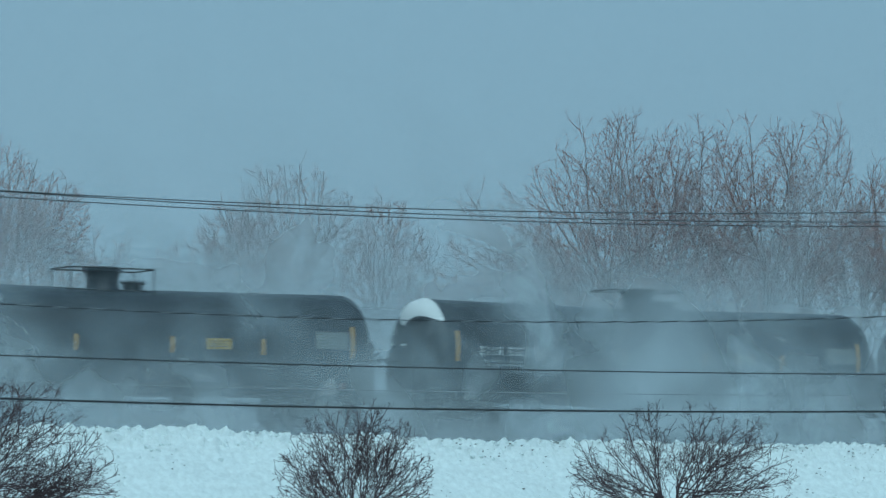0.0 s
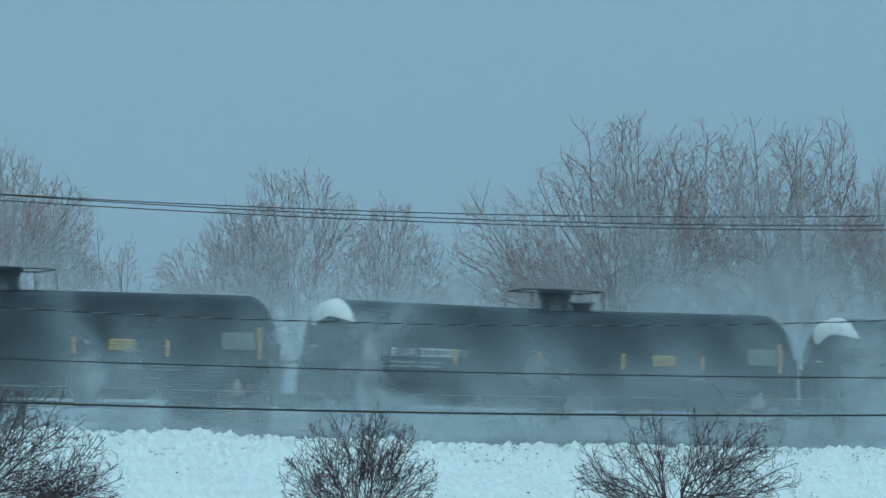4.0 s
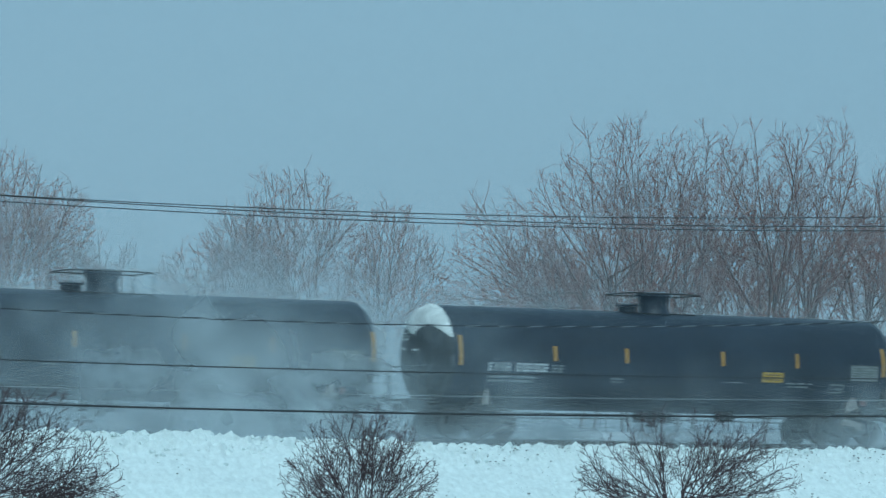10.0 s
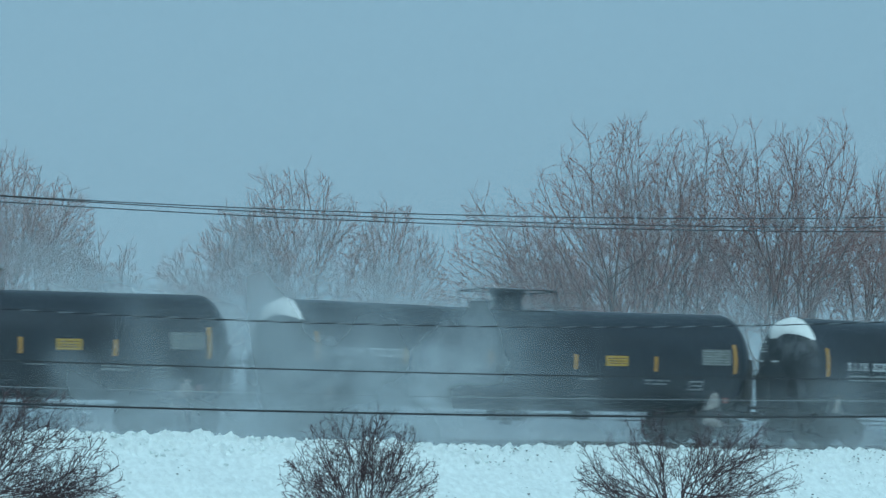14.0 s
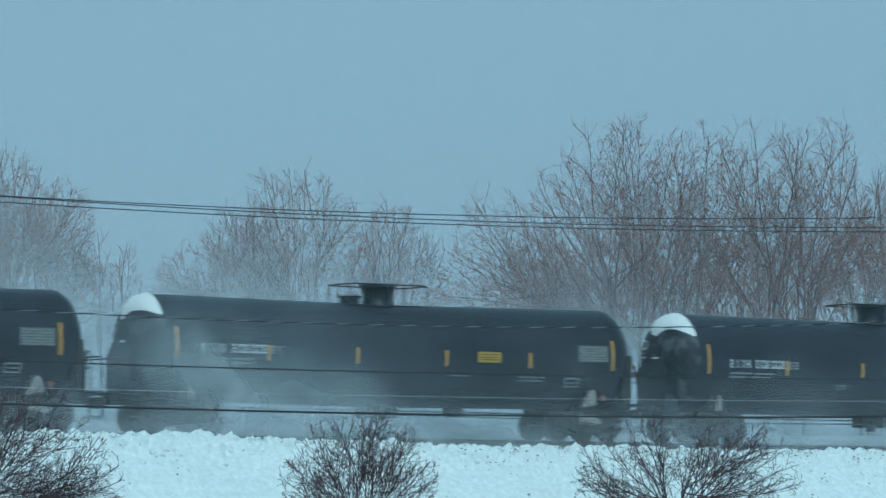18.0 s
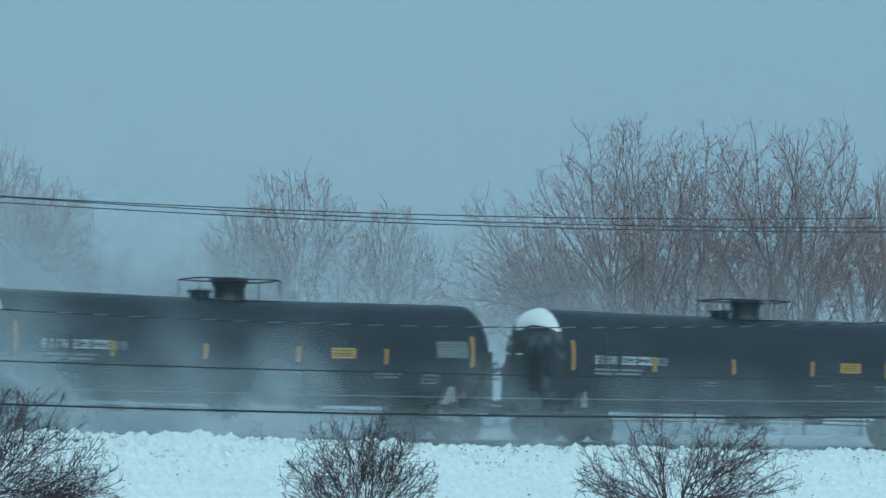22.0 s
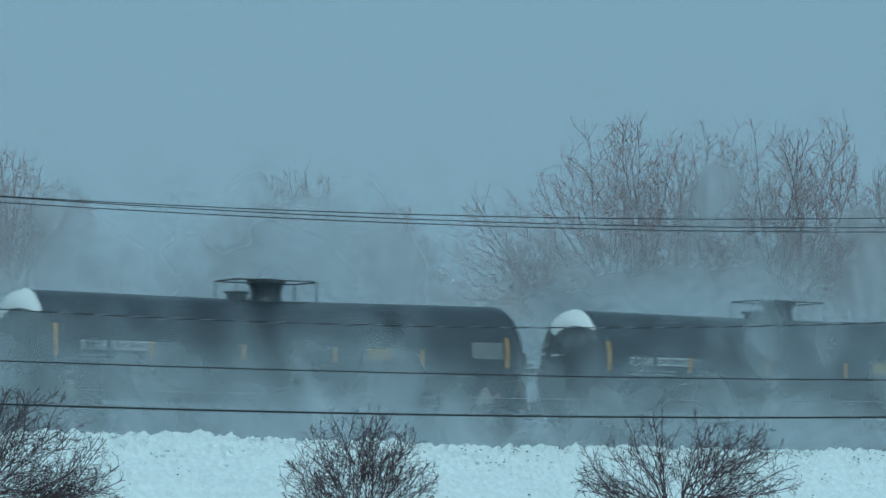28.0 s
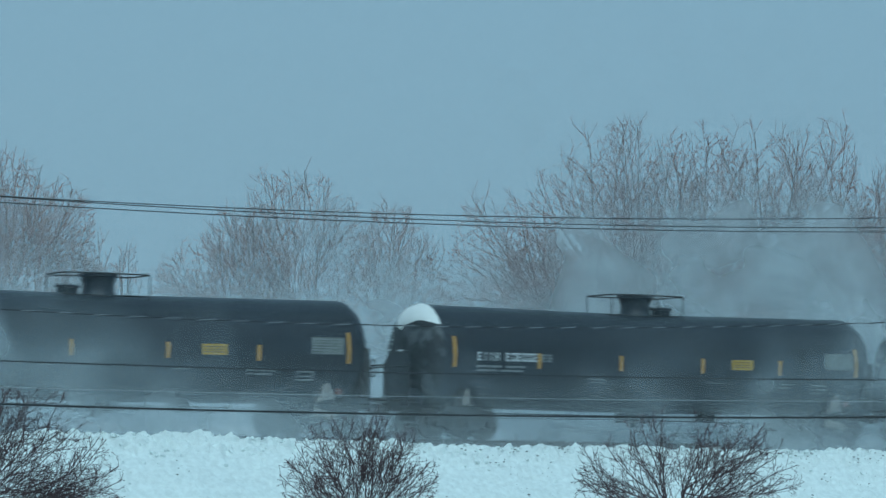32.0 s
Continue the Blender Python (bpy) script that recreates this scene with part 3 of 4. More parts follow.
def snow_cap(kind, side, seed, reach, deep, drifted):
    """Snow packed on the upper rim of a head. reach: degrees to each side of the top; deep: how far down from the rim, of the radius."""
    rnd = random.Random(seed)
    o = Vector((rnd.uniform(0, 50), 0, 0))
    na, nr = 40, 9
    far_edge = 33 if kind is FUNNEL else 60 if drifted else reach
    vs, fs = [], []
    for layer in (0, 1):
        for i in range(na + 1):
            k = 2 * i / na - 1
            edge = far_edge if k > 0 else reach
            a = radians(90 + k * edge)
            lobe = (1 - abs(k) ** 2.2) ** 0.55 if abs(k) < 1 else 0
            near = -k * edge
            share = 0.8 + 0.2 * lobe
            if near < 0:
                low = (0.48 + 0.30 * abs(k) ** 3) / math.cos(radians(near))
            else:
                knee = 0.57 * reach
                low = 0.46 + 0.30 * min(1, near / knee) + 0.24 * max(0.0, (near - knee) / (reach - knee))
            low = min(0.99, 1 - (1 - low) * deep * (1 + 0.12 * noise.noise(Vector((k * 2.5, 0, 0)) + o))) if drifted else 1 - deep * share * min(1, 5 * (1 - abs(k))) * (1 + 0.22 * noise.noise(Vector((k * 2.5, 0, 0)) + o))
            for j in range(nr + 1):
                f = j / nr
                rr = 1.0 + (low - 1.0) * f
                puff = layer * ((0.052 if kind is FUNNEL else 0.062) * math.sin(math.pi * min(1, max(0, f * 0.9 + 0.1))) ** 0.5 * min(1, max(lobe, 0.12)) * (min(1, 4 * (1 - low)) if drifted else 0.35 + 0.65 * share)) * (1 + 0.3 * noise.noise(Vector((k * 4, f * 3, 5)) + o)) - 0.01
                r = kind.radius * rr
                x = side * (kind.half + 0.015 + kind.head * math.sqrt(max(0, 1 - rr * rr)) + puff * (0.3 + 0.7 * (1 - rr) ** 0.5))
                r += puff * 0.8 + (0.012 if rr > 0.97 else 0)
                vs.append((x, -r * math.cos(a), kind.z(kind.half) + r * math.sin(a)))
    w = nr + 1
    off = (na + 1) * w
    for i in range(na):
        for j in range(nr):
            q = (i * w + j, i * w + j + 1, (i + 1) * w + j + 1, (i + 1) * w + j)
            fs += [q[::-1], tuple(off + t for t in q)]
    for i in range(na):
        fs += [(i * w, (i + 1) * w, off + (i + 1) * w, off + i * w), (i * w + nr, off + i * w + nr, off + (i + 1) * w + nr, (i + 1) * w + nr)]
    return Mesh().add(vs, fs)


def plate(m, kind, x0, x1, z0, z1, out=0.004, n=6):
    """A thin skin that follows the near side of the shell between two heights over the rail."""
    vs = []
    for i in range(n + 1):
        z = z0 + (z1 - z0) * i / n
        for x in (x0, x1):
            r = kind.radius + out
            h = z - kind.z((x0 + x1) / 2)
            vs.append((x, -math.sqrt(max(r * r - h * h, 0.01)), z + (kind.z(x) - kind.z((x0 + x1) / 2))))
    return m.add(vs, [(2 * i, 2 * i + 1, 2 * i + 3, 2 * i + 2) for i in range(n)])


def bars(kind, x0, x1, z0, z1, pattern):
    """Lettering too blurred to read: upright bars, a gap where the pattern has a space."""
    m = Mesh()
    step = (x1 - x0) / len(pattern)
    for i, c in enumerate(pattern):
        if c == " ":
            continue
        a = x0 + i * step
        b = a + step * 0.86
        t, h = step * 0.22, (z1 - z0)
        if c in "EHB":
            plate(m, kind, a, a + t, z0, z1, n=1)
        if c in "HB":
            plate(m, kind, b - t, b, z0, z1, n=1)
        if c in "EB":
            plate(m, kind, a + t, b - t, z1 - h * 0.2, z1, n=1)
            plate(m, kind, a + t, b - t, z0, z0 + h * 0.2, n=1)
        if c in "EH":
            plate(m, kind, a + t, b - t, z0 + h * 0.4, z0 + h * 0.6, n=1)
        if c == "I":
            plate(m, kind, a + 0.3 * step, a + 0.3 * step + t, z0, z1, n=1)
        if c == "-":
            plate(m, kind, a, b, z0, z1, n=1)
    return m


def smear(rnd, corners):
    """Slush frozen onto a plate between four corners, uneven and thicker in its middle."""
    a, b, c, d = [Vector(p) for p in corners]
    o = Vector((rnd.uniform(0, 60), 0, 0))
    n = 8
    vs = []
    for layer in (0, 1):
        for j in range(n + 1):
            for i in range(n + 1):
                u, w = i / n, j / n
                wob = 0.22 * noise.noise(Vector((u * 3, w * 4, 2)) + o)
                uu = 0.5 + (u - 0.5) * (1 + wob)
                p = (a * (1 - uu) + b * uu) * (1 - w) + (d * (1 - uu) + c * uu) * w
                p.z += 0.10 * noise.noise(Vector((u * 4, w * 2, 9)) + o)
                fat = math.sin(math.pi * min(max(u, 0.02), 0.98)) * math.sin(math.pi * min(max(w, 0.02), 0.98))
                p.y -= layer * (0.01 + 0.07 * fat ** 0.6 * (1 + 0.6 * noise.noise(Vector((u * 5, w * 5, 4)) + o)))
                vs.append(p)
    k = n + 1
    off = k * k
    fs = []
    for j in range(n):
        for i in range(n):
            q = (j * k + i, j * k + i + 1, (j + 1) * k + i + 1, (j + 1) * k + i)
            fs += [q[::-1], tuple(off + t for t in q)]
    for i in range(n):
        fs += [(i, i + 1, off + i + 1, off + i), (n * k + i + 1, n * k + i, off + n * k + i, off + n * k + i + 1), (i * k + n, (i + 1) * k + n, off + (i + 1) * k + n, off + i * k + n), ((i + 1) * k, i * k, off + i * k, off + (i + 1) * k)]
    return Mesh().add(vs, fs)


def truck(car, x, label):
    """A two-axle truck: bolster, side frames, wheels on axles, springs."""
    tb = part("truck", Mesh().box(x - 0.24, x + 0.24, -1.05, 1.05, 0.55, 0.88).rod((x, 0, 0.85), (x, 0, 1.02), 0.28, n=16), M_FRAME, car, label)
    for y in (-1.0, 1.0):
        m = Mesh()
        outline = [(-1.18, 0.42), (-1.18, 0.66), (-0.85, 0.70), (-0.42, 0.98), (0.42, 0.98), (0.85, 0.70), (1.18, 0.66), (1.18, 0.42), (0.70, 0.40), (0.38, 0.24), (-0.38, 0.24), (-0.70, 0.40)]
        n = len(outline)
        m.add([(x + a, y + s, b) for s in (-0.09, 0.09) for a, b in outline], [tuple(range(n)), tuple(range(2 * n - 1, n - 1, -1))] + [(i, (i + 1) % n, n + (i + 1) % n, n + i)[::-1] for i in range(n)])
        part("side_frame", m, M_FRAME, tb)
        sp = Mesh()
        for dx in (-0.16, 0, 0.16):
            k = 1 if y > 0 else -1
            pts = [(x + dx + 0.06 * math.cos(a), y + k * 0.12 + 0.06 * math.sin(a), 0.36 + 0.26 * i / 30) for i, a in [(i, 2 * math.pi * i / 7.5) for i in range(31)]]
            sp.tube(pts, 0.016, 5)
        tagged(part("spring_nest", sp, M_WHEEL, tb), kind="stuff")
    for dx in (-0.89, 0.89):
        part("axle", Mesh().rod((x + dx, -1.18, 0.457), (x + dx, 1.18, 0.457), 0.075, n=12), M_WHEEL, tb)
        for s in (-1, 1):
            prof = [(0.11, s * 0.84), (0.11, s * 0.70), (0.40, s * 0.715), (0.485, s * 0.69), (0.485, s * 0.72), (0.457, s * 0.725), (0.457, s * 0.83), (0.39, s * 0.835), (0.38, s * 0.78), (0.16, s * 0.79), (0.13, s * 0.84)]
            part("wheel", Mesh().lathe(prof, (x + dx, 0, 0.457), "y", 28), M_WHEEL, tb, smooth=True)
            part("bearing_cap", Mesh().lathe([(0.12, s * 1.10), (0.12, s * 1.20), (0.07, s * 1.23)], (x + dx, 0, 0.457), "y", 12), M_FRAME, tb)
    return tb


def tank_car(kind, hatch, cap, marks, seed, paint, label):
    """A tank car at the origin, its ends along x. hatch: the side of the dome on which the small manway sits (1 or -1)."""
    k = kind
    car = tagged(new("tank_car"), label, "tank car", "cars of the oil train")
    top = k.z(0) + k.radius
    part("tank_barrel", barrel(k), paint, car, smooth=True)
    for s in (-1, 1):
        part("tank_head", head(k, s), paint if s > 0 else M_FROST, car, "" if s > 0 else "frosted tank head", smooth=True)
        # stub sill, coupler and end gear
        sill = part("stub_sill", Mesh().box(min(s * 5.2, s * 8.75), max(s * 5.2, s * 8.75), -0.28, 0.28, 0.82, 1.12), M_FRAME, car)
        part("coupler", Mesh().box(min(s * 8.75, s * 9.03), max(s * 8.75, s * 9.03), -0.09, 0.09, 0.78, 0.98).box(min(s * 8.95, s * 9.05), max(s * 8.95, s * 9.05), -0.20, 0.16, 0.74, 1.02), M_FRAME, sill)
        part("saddle", Mesh().box(s * 6.7 - 0.22, s * 6.7 + 0.22, -1.15, 1.15, 0.98, 1.32).box(s * 6.7 - 0.30, s * 6.7 + 0.30, -0.62, 0.62, 0.85, 1.10), M_FRAME, car)
        for y in (-1.12, 1.12):
            web = Mesh()
            outline = ((s * 6.30, 1.00), (s * 7.05, 1.00), (s * 6.85, 1.66), (s * 6.62, 1.66))
            q = list(outline) if s > 0 else list(outline)[::-1]
            web.add([(a, y + o, b) for o in (-0.03, 0.03) for a, b in q], [(0, 1, 2, 3), (7, 6, 5, 4), (0, 4, 5, 1), (1, 5, 6, 2), (2, 6, 7, 3), (3, 7, 4, 0)])
            part("bolster_web", web, M_FRAME, car)
        part("frozen_slush", smear(random.Random(seed + 7 * s), [(s * 6.70 + q * 0.92, -1.17, z) for q, z in (((-0.30, 1.02), (0.34, 1.12), (0.16, 1.66), (0.04, 1.62)) if s > 0 else ((-0.10, 1.02), (0.22, 1.05), (0.16, 1.50), (0.06, 1.50)))]), M_RIME, car, "wedge of frozen grey slush", True)
        if s > 0:
            part("frozen_slush", smear(random.Random(seed + 31), [(6.35, -1.11, 0.60), (7.1, -1.11, 0.46), (7.2, -1.11, 0.66), (6.45, -1.11, 0.84)]), M_RIME, car, "smear of frozen grey slush", True)
        if k is FUNNEL:
            rim_ = [(-0.76, 0.98), (0.76, 0.98), (0.86, 1.25), (0.86, 2.20), (0.58, 2.50), (-0.58, 2.50), (-0.86, 2.20), (-0.86, 1.25)]
            xs_ = (s * (k.half + k.head + 0.005), s * (k.half + k.head + 0.03))
            shield = Mesh().add([(x, y, z) for x in xs_ for y, z in rim_], [tuple(range(8)), tuple(range(15, 7, -1))] + [(i, 8 + i, 8 + (i + 1) % 8, (i + 1) % 8) for i in range(8)])
            for y in (-0.7, 0.0, 0.7):
                shield.box(min(xs_[0], xs_[0] - s * 0.5), max(xs_[0], xs_[0] - s * 0.5), y - 0.02, y + 0.02, 1.0, 1.5)
            part("head_shield", shield, paint, car, "half-height steel shield before the tank head")
        part("end_platform", Mesh().box(min(s * 8.46, s * 8.72), max(s * 8.46, s * 8.72), -1.35, 1.35, 1.12, 1.18), M_FRAME, car)
        rail_ = [(s * 8.66, -1.35, 1.15), (s * 8.66, -1.35, 2.10), (s * 8.62, -1.3, 2.15), (s * 8.62, 1.3, 2.15), (s * 8.66, 1.35, 2.10), (s * 8.66, 1.35, 1.15)]
        part("end_handrail", Mesh().tube(rail_, 0.022), M_FRAME, car)
        for y in (-1.38, 1.38):
            steps = Mesh()
            for zz in (0.45, 0.75, 1.05):
                steps.rod((s * 8.28, y, zz), (s * 8.70, y, zz), 0.018, n=6)
            for xx in (8.28, 8.70):
                steps.rod((s * xx, y, 0.43), (s * xx, y, 1.14), 0.018, n=6)
            part("sill_step", steps, M_FRAME, car)
        truck(car, s * 6.70, "")
    part("brake_stand", Mesh().box(7.80, 8.07, -1.40, -1.10, 1.18, 2.62).rod((8.05, -1.2, 2.05), (8.30, -1.2, 2.05), 0.04, n=8), M_FRAME, car, "black hand-brake housing")
    ring = [(8.29, -1.2 + 0.26 * math.cos(a), 2.05 + 0.26 * math.sin(a)) for a in [2 * math.pi * i / 20 for i in range(21)]]
    part("brake_wheel", Mesh().tube(ring, 0.018).rod((8.29, -1.45, 2.05), (8.29, -0.95, 2.05), 0.015).rod((8.29, -1.2, 1.80), (8.29, -1.2, 2.30), 0.015), M_FRAME, car)
    part("red_brake_lever", Mesh().box(7.06, 7.26, -1.22, -1.14, 1.24, 1.42), M_RED, car, "faded red valve lever plate")
    # dome housing with its fittings on top
    dome = part("dome_housing", Mesh().lathe([(0.54, top - 0.06), (0.50, top + 0.02), (0.46, top + 0.10), (0.46, top + 0.30), (0.52, top + 0.46), (0.575, top + 0.50), (0.575, top + 0.56), (0.50, top + 0.60), (0.10, top + 0.62)], (0, 0, 0), "z", 28), paint, car, "black flared protective housing", True)
    part("dome_lid", Mesh().lathe([(0.57, top + 0.575), (0.57, top + 0.60), (0.40, top + 0.635), (0.02, top + 0.65)], (0, 0, 0), "z", 28), paint, dome, smooth=True)
    h = hatch * 0.95
    man = part("manway", Mesh().lathe([(0.30, top - 0.05), (0.30, top + 0.16), (0.37, top + 0.165), (0.37, top + 0.215), (0.20, top + 0.25), (0.02, top + 0.255)], (h, 0, 0), "z", 20), paint, car, "small round hatch beside the dome", True)
    bolts = Mesh()
    for i in range(8):
        a = 2 * math.pi * i / 8
        bolts.rod((h + 0.34 * math.cos(a), 0.34 * math.sin(a), top + 0.19), (h + 0.34 * math.cos(a), 0.34 * math.sin(a), top + 0.27), 0.022, n=6)
    tagged(part("hatch_bolts", bolts, M_FRAME, man), kind="stuff")
    part("walkway", Mesh().box(-1.32, 1.32, 0.20, 0.45, top - 0.06, top - 0.03), M_FRAME, car, "steel grating walkway beside the dome")
    plat = part("walkway", Mesh().box(-1.32, 1.32, -0.45, -0.20, top - 0.06, top - 0.03), M_FRAME, car, "steel grating walkway beside the dome")
    hr = top + 0.56
    ring = []
    for cx, cy, a0 in ((1.08, 0.58, 0), (-1.08, 0.58, 90), (-1.08, -0.58, 180), (1.08, -0.58, 270)):
        ring += [(cx + 0.25 * math.cos(radians(a0 + a)), cy + 0.25 * math.sin(radians(a0 + a)), hr) for a in (0, 30, 60, 90)]
    part("safety_rail", Mesh().tube(ring + ring[:1], 0.022), M_FRAME, plat)
    for px, py in ((-1.29, -0.74), (1.29, -0.74), (-1.29, 0.74), (1.29, 0.74)):
        part("rail_post", Mesh().rod((px, py, top - 0.18), (px, py, hr), 0.018, n=6), M_FRAME, plat)
    # bottom outlet and brake rigging
    out = part("outlet_valve", Mesh().lathe([(0.22, 0.95), (0.22, 0.80), (0.15, 0.74), (0.15, 0.56), (0.19, 0.55), (0.19, 0.48), (0.05, 0.46)], (0, 0, 0), "z", 16), M_FRAME, car, smooth=True)
    tagged(part("skid_plate", Mesh().box(-0.55, -0.28, -0.30, 0.30, 0.60, 0.98).box(0.28, 0.55, -0.30, 0.30, 0.60, 0.98), M_FRAME, out), kind="stuff")
    part("brake_pipe", Mesh().tube([(-8.7, 0.45, 0.86), (-5.0, 0.5, 0.82), (-4.6, 0.9, 0.84), (4.6, 0.9, 0.84), (5.0, 0.5, 0.82), (8.7, 0.45, 0.86)], 0.022), M_FRAME, car)
    part("brake_rod", Mesh().tube([(-5.4, -0.35, 0.66), (-0.9, -0.42, 0.70), (5.4, -0.35, 0.66)], 0.018), M_FRAME, car)
    part("brake_cylinder", Mesh().lathe([(0.16, 2.1), (0.17, 2.15), (0.17, 2.62), (0.12, 2.68)], (0, -0.42, 0.82), "x", 14), M_FRAME, car, smooth=True)
    # reflective tape, sign board and lettering on the side
    for i, x in enumerate(marks["tape"]):
        long_ = i in (0, len(marks["tape"]) - 1)
        low, high = marks.get("long", (2.15, 3.06)) if long_ else marks.get("short", (2.16, 2.62))
        part("reflective_tape", plate(Mesh(), k, x - 0.06, x + 0.06, low, high, n=6), M_YELLOW, car, "yellow reflective strip")
    if marks.get("board"):
        bx, bz = marks["board"]
        sign = part("sign_board", plate(Mesh(), k, bx - 0.39, bx + 0.39, bz - 0.155, bz + 0.155, 0.008), M_SIGN, car, "yellow warning board with unreadable dark lines")
        ink = Mesh()
        plate(ink, k, bx - 0.32, bx + 0.32, bz + 0.06, bz + 0.09, 0.012, 1)
        plate(ink, k, bx - 0.31, bx + 0.28, bz - 0.02, bz + 0.01, 0.012, 1)
        plate(ink, k, bx - 0.32, bx + 0.31, bz - 0.09, bz - 0.06, 0.012, 1)
        tagged(part("sign_lines", ink, M_DARKINK, sign), kind="stuff")
    nx, nz = marks["number"]
    tagged(part("car_lettering", bars(k, nx, nx + 2.12, nz, nz + 0.25, "EIIH EBEBBE"), M_WHITE, car, "row of unreadable white bars"), kind="stuff")
    tagged(part("class_lettering", bars(k, nx + 2.22, nx + 2.66, nz, nz + 0.23, "EE"), M_GREY, car, "faint unreadable bars"), kind="stuff")
    small = bars(k, nx, nx + 1.68, nz - 0.20, nz - 0.14, "------ -----")
    for q in (bars(k, nx, nx + 1.6, nz - 0.32, nz - 0.26, "----- ------"),):
        small.add(q.v, q.f)
    tagged(part("load_lettering", small, M_GREY, car, "two rows of small grey bars"), kind="stuff")
    px, pz = marks["panel"], 2.40 if k is FUNNEL else 2.02
    panel = Mesh()
    for i in range(6):
        q = bars(k, px, px + 1.02, pz + 0.02 + 0.08 * i, pz + 0.055 + 0.08 * i, "------- --" if i % 2 else "--- ------")
        panel.add(q.v, q.f)
    part("stencil_panel", plate(Mesh(), k, px - 0.02, px + 1.04, pz, pz + 0.50, 0.003), material_grey_panel(), car, "faded grey stencil panel")
    tagged(part("stencil_rows", panel, M_GREY, car, "rows of small grey bars"), kind="stuff")
    foot = bars(k, 4.05, 5.0, 1.86, 1.91, "---- --- --")
    for q in (bars(k, 4.10, 4.9, 1.76, 1.81, "-- ------"), bars(k, -2.42, -1.95, 1.86, 1.91, "-----"), bars(k, -2.40, -1.96, 1.77, 1.81, "-- --"), bars(k, 1.72, 2.42, 1.86, 1.89, "----------")):
        foot.add(q.v, q.f)
    tagged(part("service_lettering", foot, M_GREY, car, "rows of small white bars"), kind="stuff")
    frame_ = Mesh()
    plate(frame_, k, 5.70, 5.74, 1.62, 1.90, n=2), plate(frame_, k, 6.19, 6.23, 1.62, 1.90, n=2)
    plate(frame_, k, 5.74, 6.19, 1.86, 1.90, n=1), plate(frame_, k, 5.74, 6.19, 1.62, 1.66, n=1), plate(frame_, k, 5.80, 6.14, 1.74, 1.77, n=1)
    part("stencil_box", frame_, M_GREY, car, "white stencilled box")
    grime = Mesh()
    rnd = random.Random(seed * 5)
    for i in range(7):
        y, z, w, h = rnd.uniform(0.45, 0.85), k.z(9) + rnd.uniform(0.15, 0.95), rnd.uniform(0.12, 0.3), rnd.uniform(0.02, 0.06)
        vs = []
        for u in range(5):
            for v in (0, 1):
                yy, zz = y + w * u / 4, z + h * v * (1 - abs(u - 2) / 2.6) + 0.02 * math.sin(u * 2.1 + i)
                q = (yy * yy + (zz - k.z(9)) ** 2) / k.radius ** 2
                vs.append((-(k.half + k.head * math.sqrt(max(0, 1 - q)) + 0.008), yy, zz))
        grime.add(vs, [(2 * u, 2 * u + 2, 2 * u + 3, 2 * u + 1) for u in range(4)])
    tagged(part("rime_streaks", grime, M_CRUST, car, "streaks of white rime on the tank head"), kind="stuff")
    hl = Mesh()
    for i, (ya, yb, zz) in enumerate(((0.42, 0.88, 3.14), (0.40, 0.86, 3.05), (0.38, 0.78, 2.96), (0.55, 0.85, 2.66), (-0.35, 0.0, 2.62))):
        vs = []
        for y in (ya, yb):
            for z in (zz, zz + 0.045):
                q = (y * y + (z - k.z(9)) ** 2) / k.radius ** 2
                vs.append((-(k.half + k.head * math.sqrt(max(0, 1 - q)) + 0.006), y, z))
        hl.add(vs, [(0, 2, 3, 1)])
    tagged(part("head_lettering", hl, M_CRUST, car, "faint white bars on the tank head"), kind="stuff")
    if cap:
        part("snow_cap", snow_cap(k, -1, seed, *cap, True), M_SNOWCAP if k is FUNNEL else M_CRUST, car, "white snow packed on the rim of the tank head", True)
    return car


PANEL = []


def material_grey_panel():
    if not PANEL:
        PANEL.append(material("faded_panel_paint", (0.12, 0.13, 0.12), 0.6, vary=0.3, scale=4, fine=20, bump=0.02))
    return PANEL[0]


MARKS = {"tape": (-7.22, -4.31, -1.42, 1.54, 4.41, 7.32), "board": (3.0, 2.45), "number": (-6.45, 2.36), "panel": 6.12}
MARKS_OLD = {"tape": (-7.70, -4.44, -1.90, 1.60, 4.38, 7.70), "board": (3.49, 2.06), "number": (-6.73, 2.03), "panel": 6.45, "long": (2.17, 3.07), "short": (2.37, 2.82)}
MARKS_MID = {"tape": (-8.0, -4.60, -1.45, 1.92, 4.70, 8.0), "board": (3.8, 2.08), "number": (-6.9, 2.05), "panel": 6.6, "long": (2.17, 3.07), "short": (2.37, 2.82)}
MARKS_PLAIN = {"tape": (-7.68, -4.26, -1.41, 1.85, 4.74, 7.66), "board": None, "number": (-6.67, 2.05), "panel": 6.35, "long": (1.99, 2.89), "short": (2.20, 2.65)}

# how the train runs: metres along the track after t seconds
def run(t):
    u = t / 32
    return t * (21.8702 + u * (-0.5018 + u * (-0.0235 + u * (0.1513 + u * (0.0691 - 0.0791 * u)))))


